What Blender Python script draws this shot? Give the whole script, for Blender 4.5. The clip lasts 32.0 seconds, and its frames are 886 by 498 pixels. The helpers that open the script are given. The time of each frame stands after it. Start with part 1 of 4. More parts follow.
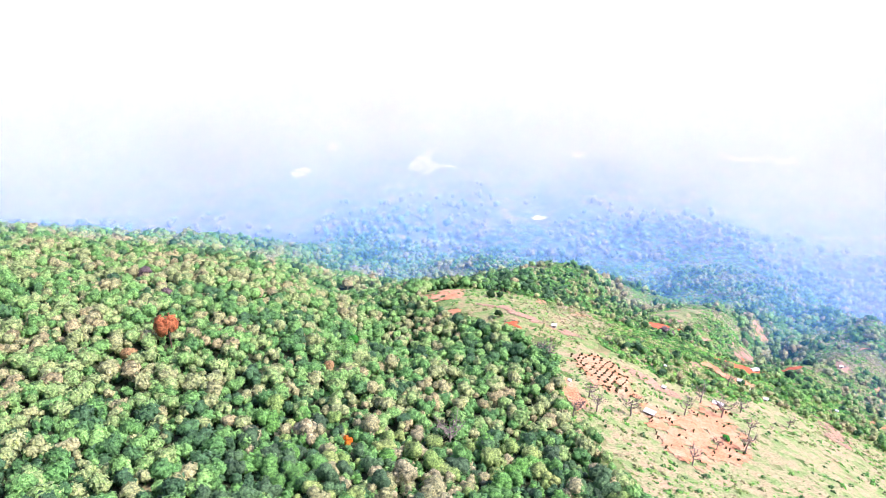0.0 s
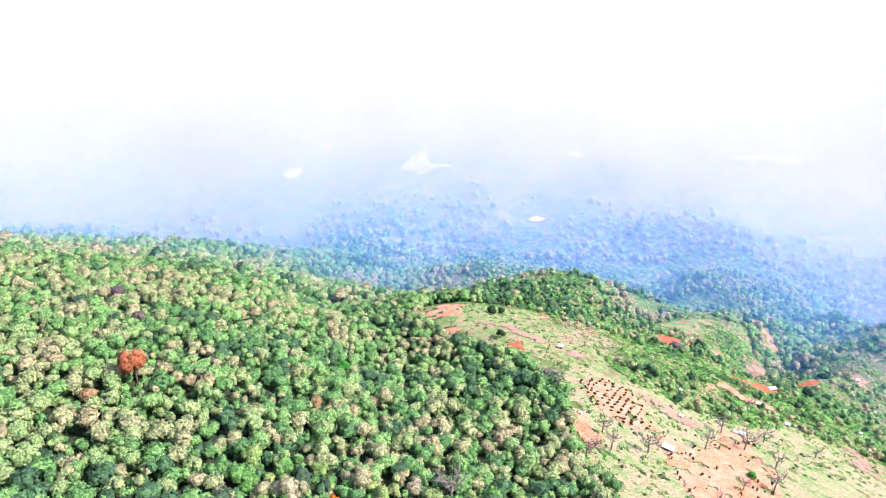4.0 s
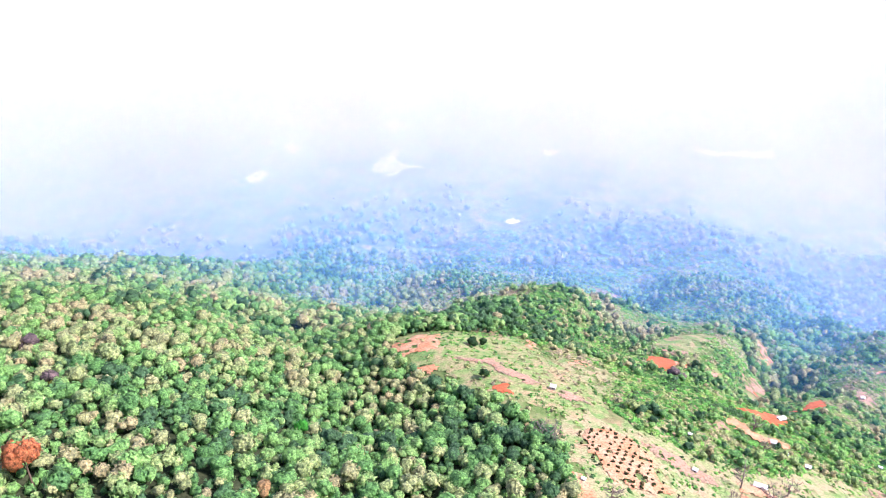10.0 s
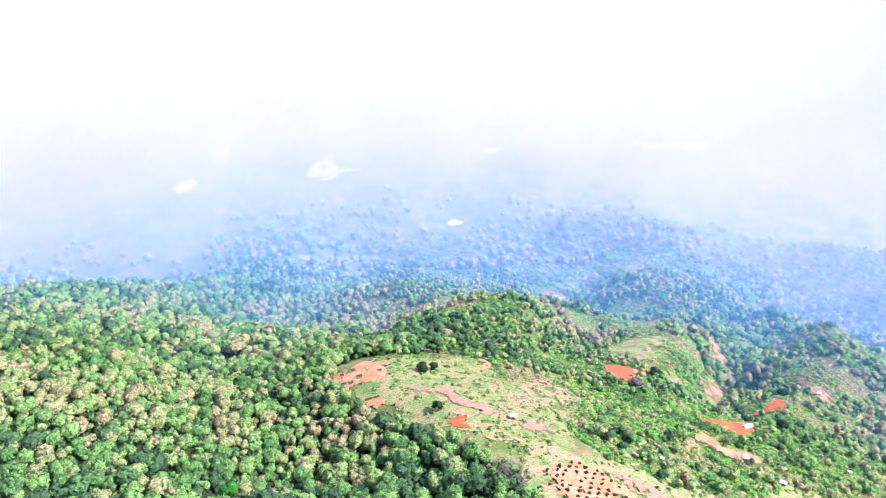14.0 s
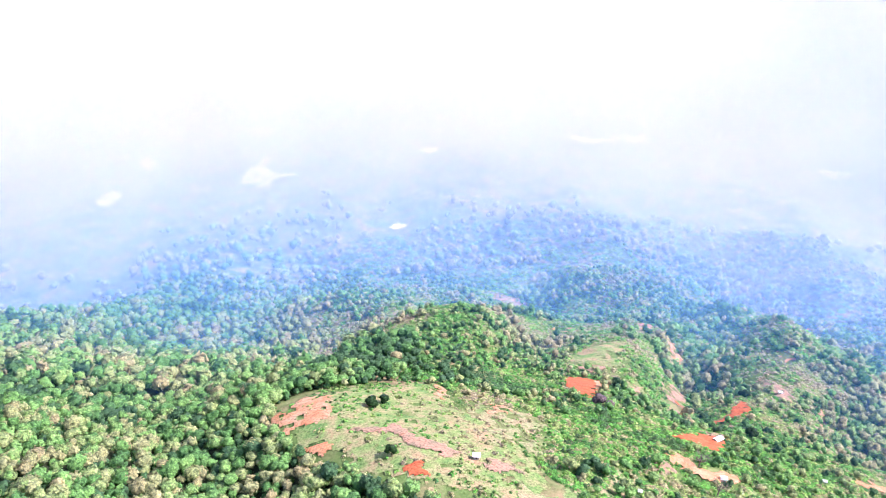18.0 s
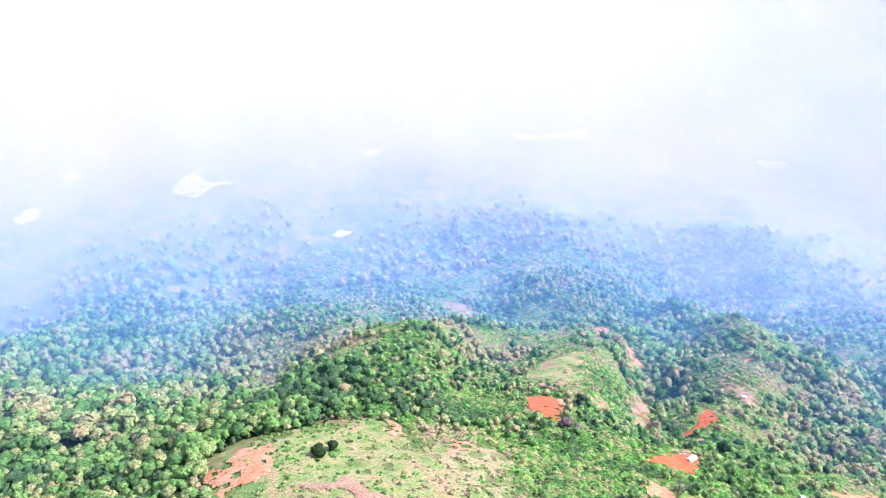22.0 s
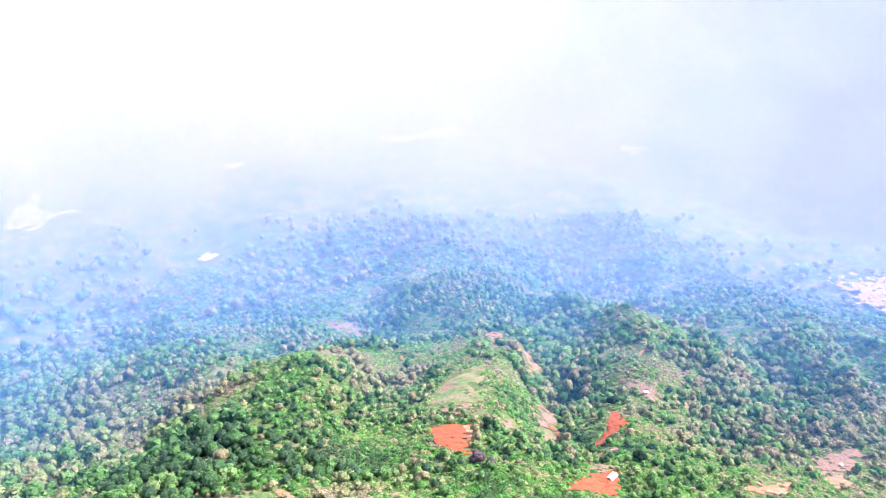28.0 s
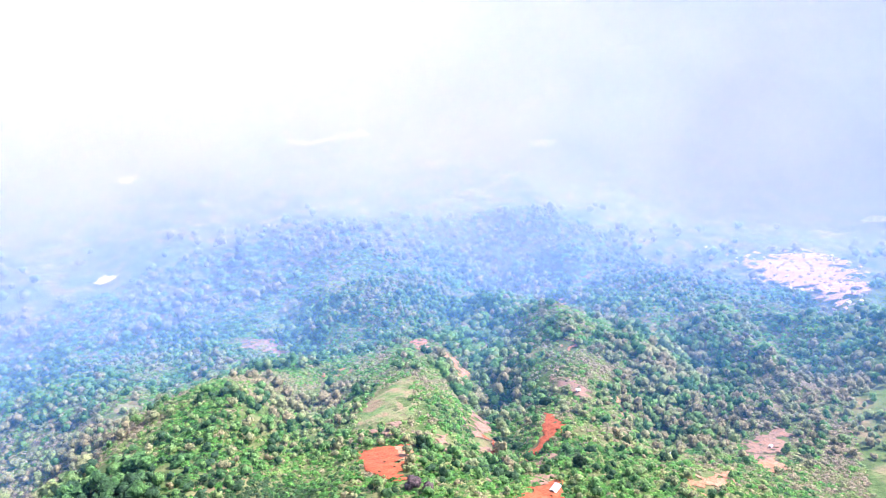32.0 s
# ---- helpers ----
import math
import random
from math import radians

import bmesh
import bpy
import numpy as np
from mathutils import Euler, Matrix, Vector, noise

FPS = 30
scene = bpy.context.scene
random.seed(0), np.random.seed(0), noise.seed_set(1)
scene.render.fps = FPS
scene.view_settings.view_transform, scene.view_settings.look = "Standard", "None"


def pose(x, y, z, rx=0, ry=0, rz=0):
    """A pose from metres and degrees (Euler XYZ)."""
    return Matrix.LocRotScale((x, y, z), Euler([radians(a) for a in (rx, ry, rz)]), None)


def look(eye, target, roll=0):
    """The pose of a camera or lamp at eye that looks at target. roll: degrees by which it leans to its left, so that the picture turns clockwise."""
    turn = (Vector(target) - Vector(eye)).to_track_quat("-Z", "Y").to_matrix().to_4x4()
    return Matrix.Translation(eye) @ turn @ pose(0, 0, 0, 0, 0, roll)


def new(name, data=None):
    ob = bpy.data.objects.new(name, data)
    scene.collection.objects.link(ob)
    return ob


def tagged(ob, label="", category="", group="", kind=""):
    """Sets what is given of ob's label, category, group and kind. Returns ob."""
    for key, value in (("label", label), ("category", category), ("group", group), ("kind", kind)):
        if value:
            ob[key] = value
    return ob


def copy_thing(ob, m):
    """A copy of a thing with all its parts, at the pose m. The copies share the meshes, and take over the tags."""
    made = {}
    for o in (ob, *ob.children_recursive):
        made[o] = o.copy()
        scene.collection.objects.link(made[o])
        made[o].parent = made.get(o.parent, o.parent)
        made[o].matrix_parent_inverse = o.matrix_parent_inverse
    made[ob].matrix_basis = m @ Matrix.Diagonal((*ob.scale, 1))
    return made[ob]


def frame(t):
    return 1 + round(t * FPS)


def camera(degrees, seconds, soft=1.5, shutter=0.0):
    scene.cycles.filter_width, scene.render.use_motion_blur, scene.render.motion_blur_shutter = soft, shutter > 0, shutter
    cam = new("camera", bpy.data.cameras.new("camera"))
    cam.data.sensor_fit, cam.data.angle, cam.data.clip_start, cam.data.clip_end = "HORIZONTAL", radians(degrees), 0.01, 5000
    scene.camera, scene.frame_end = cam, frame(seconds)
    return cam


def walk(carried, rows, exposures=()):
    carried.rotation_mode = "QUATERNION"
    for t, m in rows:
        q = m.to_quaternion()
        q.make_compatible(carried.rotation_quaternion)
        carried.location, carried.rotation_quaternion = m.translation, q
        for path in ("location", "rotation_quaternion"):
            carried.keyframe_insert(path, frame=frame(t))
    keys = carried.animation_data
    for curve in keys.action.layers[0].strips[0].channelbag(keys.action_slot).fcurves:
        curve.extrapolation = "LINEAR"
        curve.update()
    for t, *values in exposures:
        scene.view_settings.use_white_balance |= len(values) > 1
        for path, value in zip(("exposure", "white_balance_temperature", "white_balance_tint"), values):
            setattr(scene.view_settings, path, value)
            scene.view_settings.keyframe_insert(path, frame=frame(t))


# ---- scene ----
cam = camera(66.0, 32.0, soft=0.9)
PATH = [
    (0, pose(0.00, 0.00, 0.00, 63.10, 0, -0.01)),
    (0.5, pose(-0.20, 3.02, -0.35, 63.06, 0, 0.03)),
    (1, pose(-0.40, 6.05, -0.71, 63.03, 0, 0.02)),
    (1.5, pose(-0.59, 9.10, -1.08, 62.99, 0, -0.03)),
    (2, pose(-0.76, 12.17, -1.46, 62.95, 0, -0.06)),
    (2.5, pose(-0.91, 15.27, -1.86, 62.91, 0, -0.16)),
    (3, pose(-1.03, 18.42, -2.28, 62.88, 0, -0.27)),
    (3.5, pose(-1.12, 21.61, -2.74, 62.84, 0, -0.43)),
    (5.5, pose(-1.10, 34.97, -4.86, 62.73, 0, -0.52)),
    (6, pose(-1.03, 38.41, -5.44, 62.71, 0, -0.84)),
    (6.5, pose(-0.95, 41.88, -6.03, 62.68, 0, -1.34)),
    (7, pose(-0.87, 45.36, -6.62, 62.65, 0, -1.70)),
    (7.5, pose(-0.81, 48.83, -7.21, 62.63, 0, -1.98)),
    (8, pose(-0.76, 52.29, -7.77, 62.60, 0, -2.20)),
    (8.5, pose(-0.74, 55.73, -8.32, 62.57, 0, -2.36)),
    (9, pose(-0.73, 59.15, -8.85, 62.54, 0, -2.56)),
    (9.5, pose(-0.73, 62.55, -9.38, 62.51, 0, -2.74)),
    (10, pose(-0.73, 65.93, -9.92, 62.48, 0, -3.05)),
    (10.5, pose(-0.70, 69.31, -10.47, 62.45, 0, -3.51)),
    (11, pose(-0.65, 72.69, -11.06, 62.42, 0, -3.95)),
    (11.5, pose(-0.55, 76.06, -11.68, 62.40, 0, -4.44)),
    (12, pose(-0.41, 79.44, -12.35, 62.38, 0, -5.16)),
    (12.5, pose(-0.20, 82.83, -13.08, 62.37, 0, -6.12)),
    (13, pose(0.07, 86.23, -13.86, 62.36, 0, -7.16)),
    (13.5, pose(0.38, 89.63, -14.66, 62.35, 0, -8.12)),
    (14, pose(0.74, 93.04, -15.48, 62.35, 0, -8.57)),
    (14.5, pose(1.12, 96.45, -16.29, 62.34, 0, -8.93)),
    (16.5, pose(2.81, 110.10, -19.23, 62.26, 0, -12.39)),
    (17, pose(3.25, 113.51, -19.84, 62.23, 0, -13.05)),
    (17.5, pose(3.70, 116.91, -20.40, 62.19, 0, -13.50)),
    (18, pose(4.19, 120.29, -20.93, 62.16, 0, -13.94)),
    (18.5, pose(4.71, 123.65, -21.43, 62.12, 0, -14.31)),
    (19, pose(5.29, 127.00, -21.93, 62.08, 0, -14.69)),
    (19.5, pose(5.92, 130.32, -22.42, 62.05, 0, -15.25)),
    (20, pose(6.62, 133.61, -22.92, 62.03, 0, -15.90)),
    (20.5, pose(7.40, 136.87, -23.43, 62.02, 0, -16.59)),
    (21, pose(8.25, 140.09, -23.96, 62.01, 0, -17.37)),
    (21.5, pose(9.14, 143.26, -24.50, 62.01, 0, -18.19)),
    (22, pose(10.07, 146.37, -25.05, 62.01, 0, -19.10)),
    (22.5, pose(11.03, 149.41, -25.60, 62.02, 0, -20.00)),
    (23, pose(11.98, 152.38, -26.16, 62.03, 0, -20.91)),
    (23.5, pose(12.93, 155.26, -26.72, 62.03, 0, -21.85)),
    (24, pose(13.86, 158.04, -27.28, 62.04, 0, -22.77)),
    (24.5, pose(14.74, 160.73, -27.83, 62.04, 0, -23.72)),
    (25, pose(15.61, 163.32, -28.38, 62.04, 0, -24.83)),
    (25.5, pose(16.45, 165.82, -28.93, 62.04, 0, -26.14)),
    (27.5, pose(19.91, 175.09, -31.23, 62.02, 0, -29.48)),
    (28, pose(20.84, 177.25, -31.84, 62.02, 0, -30.67)),
    (28.5, pose(21.83, 179.37, -32.48, 62.01, 0, -31.77)),
    (29, pose(22.87, 181.44, -33.13, 62.00, 0, -32.79)),
    (29.5, pose(23.95, 183.48, -33.81, 62.00, 0, -33.71)),
    (30, pose(25.06, 185.49, -34.49, 61.99, 0, -34.65)),
    (30.5, pose(26.20, 187.48, -35.19, 61.99, 0, -35.74)),
    (31, pose(27.36, 189.45, -35.90, 61.99, 0, -36.93)),
    (31.5, pose(28.53, 191.41, -36.61, 61.98, 0, -37.90)),
    (32, pose(29.71, 193.36, -37.33, 61.98, 0, -38.66)),
]
walk(cam, PATH, [(0, 1.0, 6420, 32), (32, 1.0, 6420, 32)])

# ---------------------------------------------------------------- light
SUN_EL, SUN_AZ = 46.5, 104.0          # degrees; azimuth clockwise from +y
world = bpy.data.worlds.new("sky")
scene.world = world
world.use_nodes = True
wn = world.node_tree.nodes
sky = wn.new("ShaderNodeTexSky")
sky.sky_type = "NISHITA"
sky.sun_disc = False
sky.sun_elevation = radians(SUN_EL)
sky.sun_rotation = radians(SUN_AZ)
sky.dust_density = 0.6
sky.ozone_density = 3.0
wn["Background"].inputs["Strength"].default_value = 0.16
world.node_tree.links.new(sky.outputs[0], wn["Background"].inputs["Color"])
sun = new("sun", bpy.data.lights.new("sun", "SUN"))
sun.data.energy, sun.data.angle, sun.data.color = 4.2, radians(0.6), (1.0, 0.95, 0.88)
sun.matrix_world = look((math.sin(radians(SUN_AZ)) * math.cos(radians(SUN_EL)) * 100,
                         math.cos(radians(SUN_AZ)) * math.cos(radians(SUN_EL)) * 100,
                         math.sin(radians(SUN_EL)) * 100), (0, 0, 0))
scene.cycles.transparent_max_bounces = 64
RIM_GLOW = 0.75


# ---------------------------------------------------------------- materials
def material(name, rough=0.9, spec=0.2):
    m = bpy.data.materials.new(name)
    m.use_nodes = True
    b = m.node_tree.nodes["Principled BSDF"]
    b.inputs["Roughness"].default_value = rough
    b.inputs["Specular IOR Level"].default_value = spec
    return m, m.node_tree.nodes, m.node_tree.links, b


def noise_node(n, l, scale, detail=4.0, rough=0.6, coord=None):
    t = n.new("ShaderNodeTexNoise")
    t.inputs["Scale"].default_value = scale
    t.inputs["Detail"].default_value = detail
    t.inputs["Roughness"].default_value = rough
    if coord is not None:
        l.new(coord, t.inputs["Vector"])
    return t.outputs["Fac"]


def ramp_node(n, l, fac, stops):
    r = n.new("ShaderNodeValToRGB")
    e = r.color_ramp.elements
    while len(e) < len(stops):
        e.new(0.5)
    for k, (p, c) in enumerate(stops):
        e[k].position, e[k].color = p, (*c, 1)
    l.new(fac, r.inputs["Fac"])
    return r.outputs["Color"]


def mix_node(n, l, fac, a, b, kind="MIX"):
    m = n.new("ShaderNodeMix")
    m.data_type, m.blend_type = "RGBA", kind
    for key, v in (("Factor", fac), ("A", a), ("B", b)):
        s = [i for i in m.inputs if i.name == key and i.type == ("VALUE" if key == "Factor" else "RGBA")][0]
        if isinstance(v, float):
            s.default_value = v
        elif isinstance(v, tuple):
            s.default_value = (*v, 1)
        else:
            l.new(v, s)
    return [o for o in m.outputs if o.type == "RGBA"][0]


def bump_node(n, l, height, bsdf, strength, dist, base=None):
    b = n.new("ShaderNodeBump")
    if base is not None:
        l.new(base, b.inputs["Normal"])
    b.inputs["Strength"].default_value, b.inputs["Distance"].default_value = strength, dist
    l.new(height, b.inputs["Height"])
    l.new(b.outputs[0], bsdf.inputs["Normal"])


def world_coord(n):
    return n.new("ShaderNodeNewGeometry").outputs["Position"]


def foliage_material(name, stops, by_tone=True):
    """Leaves: hue by tree (a tone kept on the mesh, or the object's own random), clumps and leaf grain on top, the
    grain with painted shading in it.
    """
    m, n, l, b = material(name, 0.6, 0.2)
    if by_tone:
        a = n.new("ShaderNodeAttribute")
        a.attribute_name = "tone"
        tone = a.outputs["Fac"]
    else:
        tone = n.new("ShaderNodeObjectInfo").outputs["Random"]
    co = world_coord(n)
    col = ramp_node(n, l, tone, stops)
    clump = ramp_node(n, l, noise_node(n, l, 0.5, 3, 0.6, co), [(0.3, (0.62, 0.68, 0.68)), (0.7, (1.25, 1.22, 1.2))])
    # shading contrast within the crown put into the grain, blue-dark to bright
    grain_shade = ramp_node(n, l, noise_node(n, l, 1.6, 3, 0.8, co), [(0.36, (0.34, 0.4, 0.46)), (0.5, (0.92, 0.94, 0.95)), (0.64, (1.62, 1.57, 1.52))])
    col = mix_node(n, l, 1.0, mix_node(n, l, 1.0, col, clump, "MULTIPLY"), grain_shade, "MULTIPLY")
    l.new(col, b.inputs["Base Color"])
    puff, turned = n.new("ShaderNodeAttribute"), n.new("ShaderNodeVectorTransform")
    puff.attribute_name = "puff"
    turned.vector_type, turned.convert_from, turned.convert_to = "NORMAL", "OBJECT", "WORLD"
    l.new(puff.outputs["Vector"], turned.inputs[0])
    bump_node(n, l, noise_node(n, l, 1.5, 4, 0.75, co), b, 0.7, 0.7, turned.outputs[0])
    thin, both = n.new("ShaderNodeBsdfTranslucent"), n.new("ShaderNodeMixShader")
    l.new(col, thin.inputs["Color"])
    both.inputs[0].default_value = 0.18
    l.new(b.outputs[0], both.inputs[1])
    l.new(thin.outputs[0], both.inputs[2])
    l.new(both.outputs[0], n["Material Output"].inputs["Surface"])
    return m


TREE_TONES = [(0.0, (0.07, 0.17, 0.08)), (0.2, (0.13, 0.34, 0.10)), (0.42, (0.23, 0.47, 0.14)),
              (0.56, (0.34, 0.46, 0.18)), (0.72, (0.40, 0.45, 0.21)), (0.88, (0.44, 0.43, 0.22)), (1.0, (0.45, 0.39, 0.21))]
LEAF = foliage_material("forest_leaves", TREE_TONES)
SCRUB = foliage_material("scrub_leaves", [(0.0, (0.07, 0.15, 0.06)), (0.22, (0.08, 0.27, 0.065)), (0.4, (0.14, 0.46, 0.08)), (0.58, (0.30, 0.44, 0.13)), (0.78, (0.41, 0.40, 0.2)), (1.0, (0.46, 0.37, 0.24))])


def soil_material(name, stops, scale=0.12):
    m, n, l, b = material(name, 0.95, 0.1)
    co = world_coord(n)
    col = ramp_node(n, l, noise_node(n, l, scale, 6, 0.65, co), stops)
    fine = ramp_node(n, l, noise_node(n, l, 1.3, 4, 0.7, co), [(0.35, (0.5, 0.52, 0.56)), (0.52, (0.98, 0.98, 1.05)), (0.7, (1.28, 1.27, 1.4))])
    l.new(mix_node(n, l, 1.0, col, fine, "MULTIPLY"), b.inputs["Base Color"])
    bump_node(n, l, noise_node(n, l, 0.8, 5, 0.7, co), b, 0.7, 0.5)
    return m


RED_SOIL = soil_material("red_soil", [(0.25, (0.52, 0.20, 0.09)), (0.45, (0.57, 0.28, 0.14)), (0.62, (0.57, 0.36, 0.21)), (0.8, (0.36, 0.32, 0.16))], 0.16)
DEEP_SOIL = soil_material("deep_red_soil", [(0.3, (0.44, 0.10, 0.045)), (0.7, (0.58, 0.19, 0.08))], 0.3)
PALE_SOIL = soil_material("pale_soil", [(0.28, (0.20, 0.20, 0.11)), (0.42, (0.34, 0.25, 0.16)), (0.56, (0.45, 0.28, 0.18)), (0.7, (0.48, 0.24, 0.13)), (0.85, (0.40, 0.30, 0.2))], 0.3)
STRAW = soil_material("dry_grass", [(0.28, (0.12, 0.25, 0.06)), (0.4, (0.22, 0.32, 0.11)), (0.52, (0.35, 0.34, 0.17)), (0.66, (0.45, 0.33, 0.19)), (0.8, (0.52, 0.29, 0.16))], 0.16)
MEADOW = soil_material("meadow_grass", [(0.3, (0.10, 0.24, 0.07)), (0.43, (0.21, 0.32, 0.10)), (0.54, (0.33, 0.33, 0.15)), (0.68, (0.46, 0.30, 0.17))], 0.13)
# the shade under the crowns is put into this near-black colour
SHADED_FLOOR = soil_material("forest_floor", [(0.3, (0.03, 0.045, 0.02)), (0.7, (0.06, 0.075, 0.035))], 0.3)


def ground_material():
    m, n, l, b = material("hill_ground", 0.95, 0.1)
    co = world_coord(n)
    low = ramp_node(n, l, noise_node(n, l, 0.035, 7, 0.7, co),
                    [(0.3, (0.07, 0.14, 0.05)), (0.44, (0.13, 0.22, 0.075)), (0.54, (0.22, 0.25, 0.12)), (0.64, (0.36, 0.28, 0.18)), (0.8, (0.46, 0.28, 0.19))])
    mid = ramp_node(n, l, noise_node(n, l, 0.15, 5, 0.65, co), [(0.3, (0.55, 0.6, 0.5)), (0.7, (1.3, 1.25, 1.15))])
    l.new(mix_node(n, l, 1.0, low, mid, "MULTIPLY"), b.inputs["Base Color"])
    bump_node(n, l, noise_node(n, l, 0.5, 5, 0.7, co), b, 0.8, 1.0)
    return m


GROUND = ground_material()


# ---------------------------------------------------------------- the land
def lattice(ix, iy, seed):
    h = (ix * 374761393 + iy * 668265263 + seed * 974711) & 0x7FFFFFFF
    h = ((h ^ (h >> 13)) * 1274126177) & 0x7FFFFFFF
    return ((h ^ (h >> 16)) & 0xFFFF) / 65535.0


def value_noise(x, y, seed=0):
    ix, iy = np.floor(x).astype(np.int64), np.floor(y).astype(np.int64)
    u, v = x - ix, y - iy
    u, v = u * u * (3 - 2 * u), v * v * (3 - 2 * v)
    return ((lattice(ix, iy, seed) * (1 - u) + lattice(ix + 1, iy, seed) * u) * (1 - v)
            + (lattice(ix, iy + 1, seed) * (1 - u) + lattice(ix + 1, iy + 1, seed) * u) * v) * 2 - 1


def fbm(x, y, seed=0, octaves=4):
    return sum(value_noise(x * 2**k, y * 2**k, seed + k) * 0.5**k for k in range(octaves))


# broad swells: rows of heights from near to far, west to east
SWELL = [[-3, -12, -11, -7, -9, -11, -13, -9],
         [-2, -4, 4, -3, -5, -10, -16, -8],
         [2, 4, 5, 2, 11, 1, -8, -16],
         [2, 3, 10, 12, 12, 1, -2, -12],
         [4, 4, 3, -5, 4, 11, 14, 37],
         [4, 4, 7, -7, 13, 9, -5, 15],
         [2, 1, 9, 10, 0, 0, 6, 14],
         [-2, -9, -8, 3, -12, -11, -15, -8]]
SWELL_X, SWELL_Y = (-320, -220, -120, -20, 80, 180, 280, 380), (90, 180, 270, 360, 450, 540, 640, 760)
# spurs (+) and gullies (-): from, to, half width, height
SPURS = [(138, 478, 165, 545, 22, -9), (55, 515, 80, 560, 18, 16), (45, 223, 5, 316, 30, 4), (5, 316, 30, 396, 26, 1), (70, 410, 104, 463, 38, 13), (104, 463, 165, 534, 32, 20), (-20, 256, -70, 384, 26, -17),
         (-25, 497, 0, 609, 40, 4), (95, 369, 145, 456, 18, -11), (150, 446, 178, 498, 14, -9), (60, 638, 265, 666, 55, 27), (120, 481, 168, 513, 20, 4), (40, 436, 62, 476, 17, 13), (134, 354, 190, 412, 20, 1), (-40, 769, 330, 793, 80, 34),
         (190, 412, 250, 492, 24, 10), (260, 511, 310, 586, 30, 2), (185, 348, 245, 419, 15, -15), (245, 419, 330, 543, 22, -17), (205, 334, 270, 379, 18, 3), (283, 393, 330, 449, 28, 0),
         (20, 436, 50, 495, 18, -8), (300, 326, 410, 432, 22, -14), (420, 499, 520, 722, 35, -22), (520, 498, 640, 728, 45, 14),
         (210, 602, 250, 697, 16, -16), (300, 587, 400, 831, 40, 14), (-60, 569, 20, 830, 35, -16), (-200, 560, -100, 837, 45, 12)]


def land(x, y):
    x, y = np.asarray(x, float), np.asarray(y, float)
    slope = -52 - 0.172 * np.maximum(x, -500) - 0.514 * y
    z = -422 + 28 * np.logaddexp(0, (np.minimum(slope, 60) + 422) / 28)
    for row, cy in zip(SWELL, SWELL_Y):
        for h, cx in zip(row, SWELL_X):
            z = z + h * np.exp(-((x - cx) ** 2 + (y - cy) ** 2) / 11250.0)
    for x0, y0, x1, y1, w, h in SPURS:
        dx, dy = x1 - x0, y1 - y0
        t = np.clip(((x - x0) * dx + (y - y0) * dy) / (dx * dx + dy * dy), 0, 1)
        z = z + h * np.exp(-((x - x0 - t * dx) ** 2 + (y - y0 - t * dy) ** 2) / (2.0 * w * w))
    far = np.clip((np.hypot(x, y - 200) - 450) / 500, 0, 1)
    z = z + fbm(x / 70.0, y / 70.0, 3, 3) * (2.2 + 6 * far) + far * fbm(x / 260.0, y / 260.0, 9, 3) * 9
    # small spurs and gullies running down the valley's side
    side = np.clip((x - 225) / 70, 0, 1) * np.clip((y - 292 + 0.3 * (x - 225)) / 60, 0, 1) * np.clip((800 - y) / 150, 0, 1) * np.clip((640 - x) / 80, 0, 1)
    rib = np.abs(fbm((0.77 * x - 0.64 * y) / 62.0, (0.64 * x + 0.77 * y) / 130.0, 83, 2))
    return z + side * 16 * (0.3 - rib)


def grid_lines(lo, hi, step, reach):
    a = list(np.arange(lo, hi + 0.1, step))
    s, p, up = step, hi, []
    while p < reach:
        s *= 1.13
        p += s
        up.append(p)
    s, p, down = step, lo, []
    while p > -reach:
        s *= 1.13
        p -= s
        down.append(p)
    return np.array(down[::-1] + a + up)


def mesh_from(name, verts, faces, mat, smooth=True):
    """A mesh from arrays of vertices and equal-sided faces."""
    me = bpy.data.meshes.new(name)
    verts, faces = np.asarray(verts, np.float32), np.asarray(faces, np.int32)
    n, k = faces.shape
    me.vertices.add(len(verts))
    me.vertices.foreach_set("co", verts.ravel())
    me.loops.add(n * k)
    me.loops.foreach_set("vertex_index", faces.ravel())
    me.polygons.add(n)
    me.polygons.foreach_set("loop_start", np.arange(0, n * k, k, dtype=np.int32))
    me.polygons.foreach_set("use_smooth", np.full(n, smooth))
    me.update(calc_edges=True)
    if mat:
        me.materials.append(mat)
    return me


def sheet_faces(nx, ny):
    i = np.arange(nx * ny).reshape(ny, nx)
    return np.stack([i[:-1, :-1], i[:-1, 1:], i[1:, 1:], i[1:, :-1]], -1).reshape(-1, 4)


gx, gy = grid_lines(-330, 880, 4.0, 4500), grid_lines(-20, 800, 4.0, 4500)
mx, my = np.meshgrid(gx, gy)
ground = new("ground", mesh_from("ground", np.stack([mx, my, land(mx, my)], -1).reshape(-1, 3), sheet_faces(len(gx), len(gy)), GROUND))
tagged(ground, "green and straw-coloured hillside falling to a hazy plain", "hillside", kind="structure")


def inside(x, y, poly):
    p = np.asarray(poly, float)
    c = np.zeros(np.shape(x), bool)
    for (x0, y0), (x1, y1) in zip(p, np.roll(p, -1, 0)):
        with np.errstate(divide="ignore", invalid="ignore"):
            c ^= ((y0 > y) != (y1 > y)) & (x < (x1 - x0) * (y - y0) / (y1 - y0 + 1e-12) + x0)
    return c


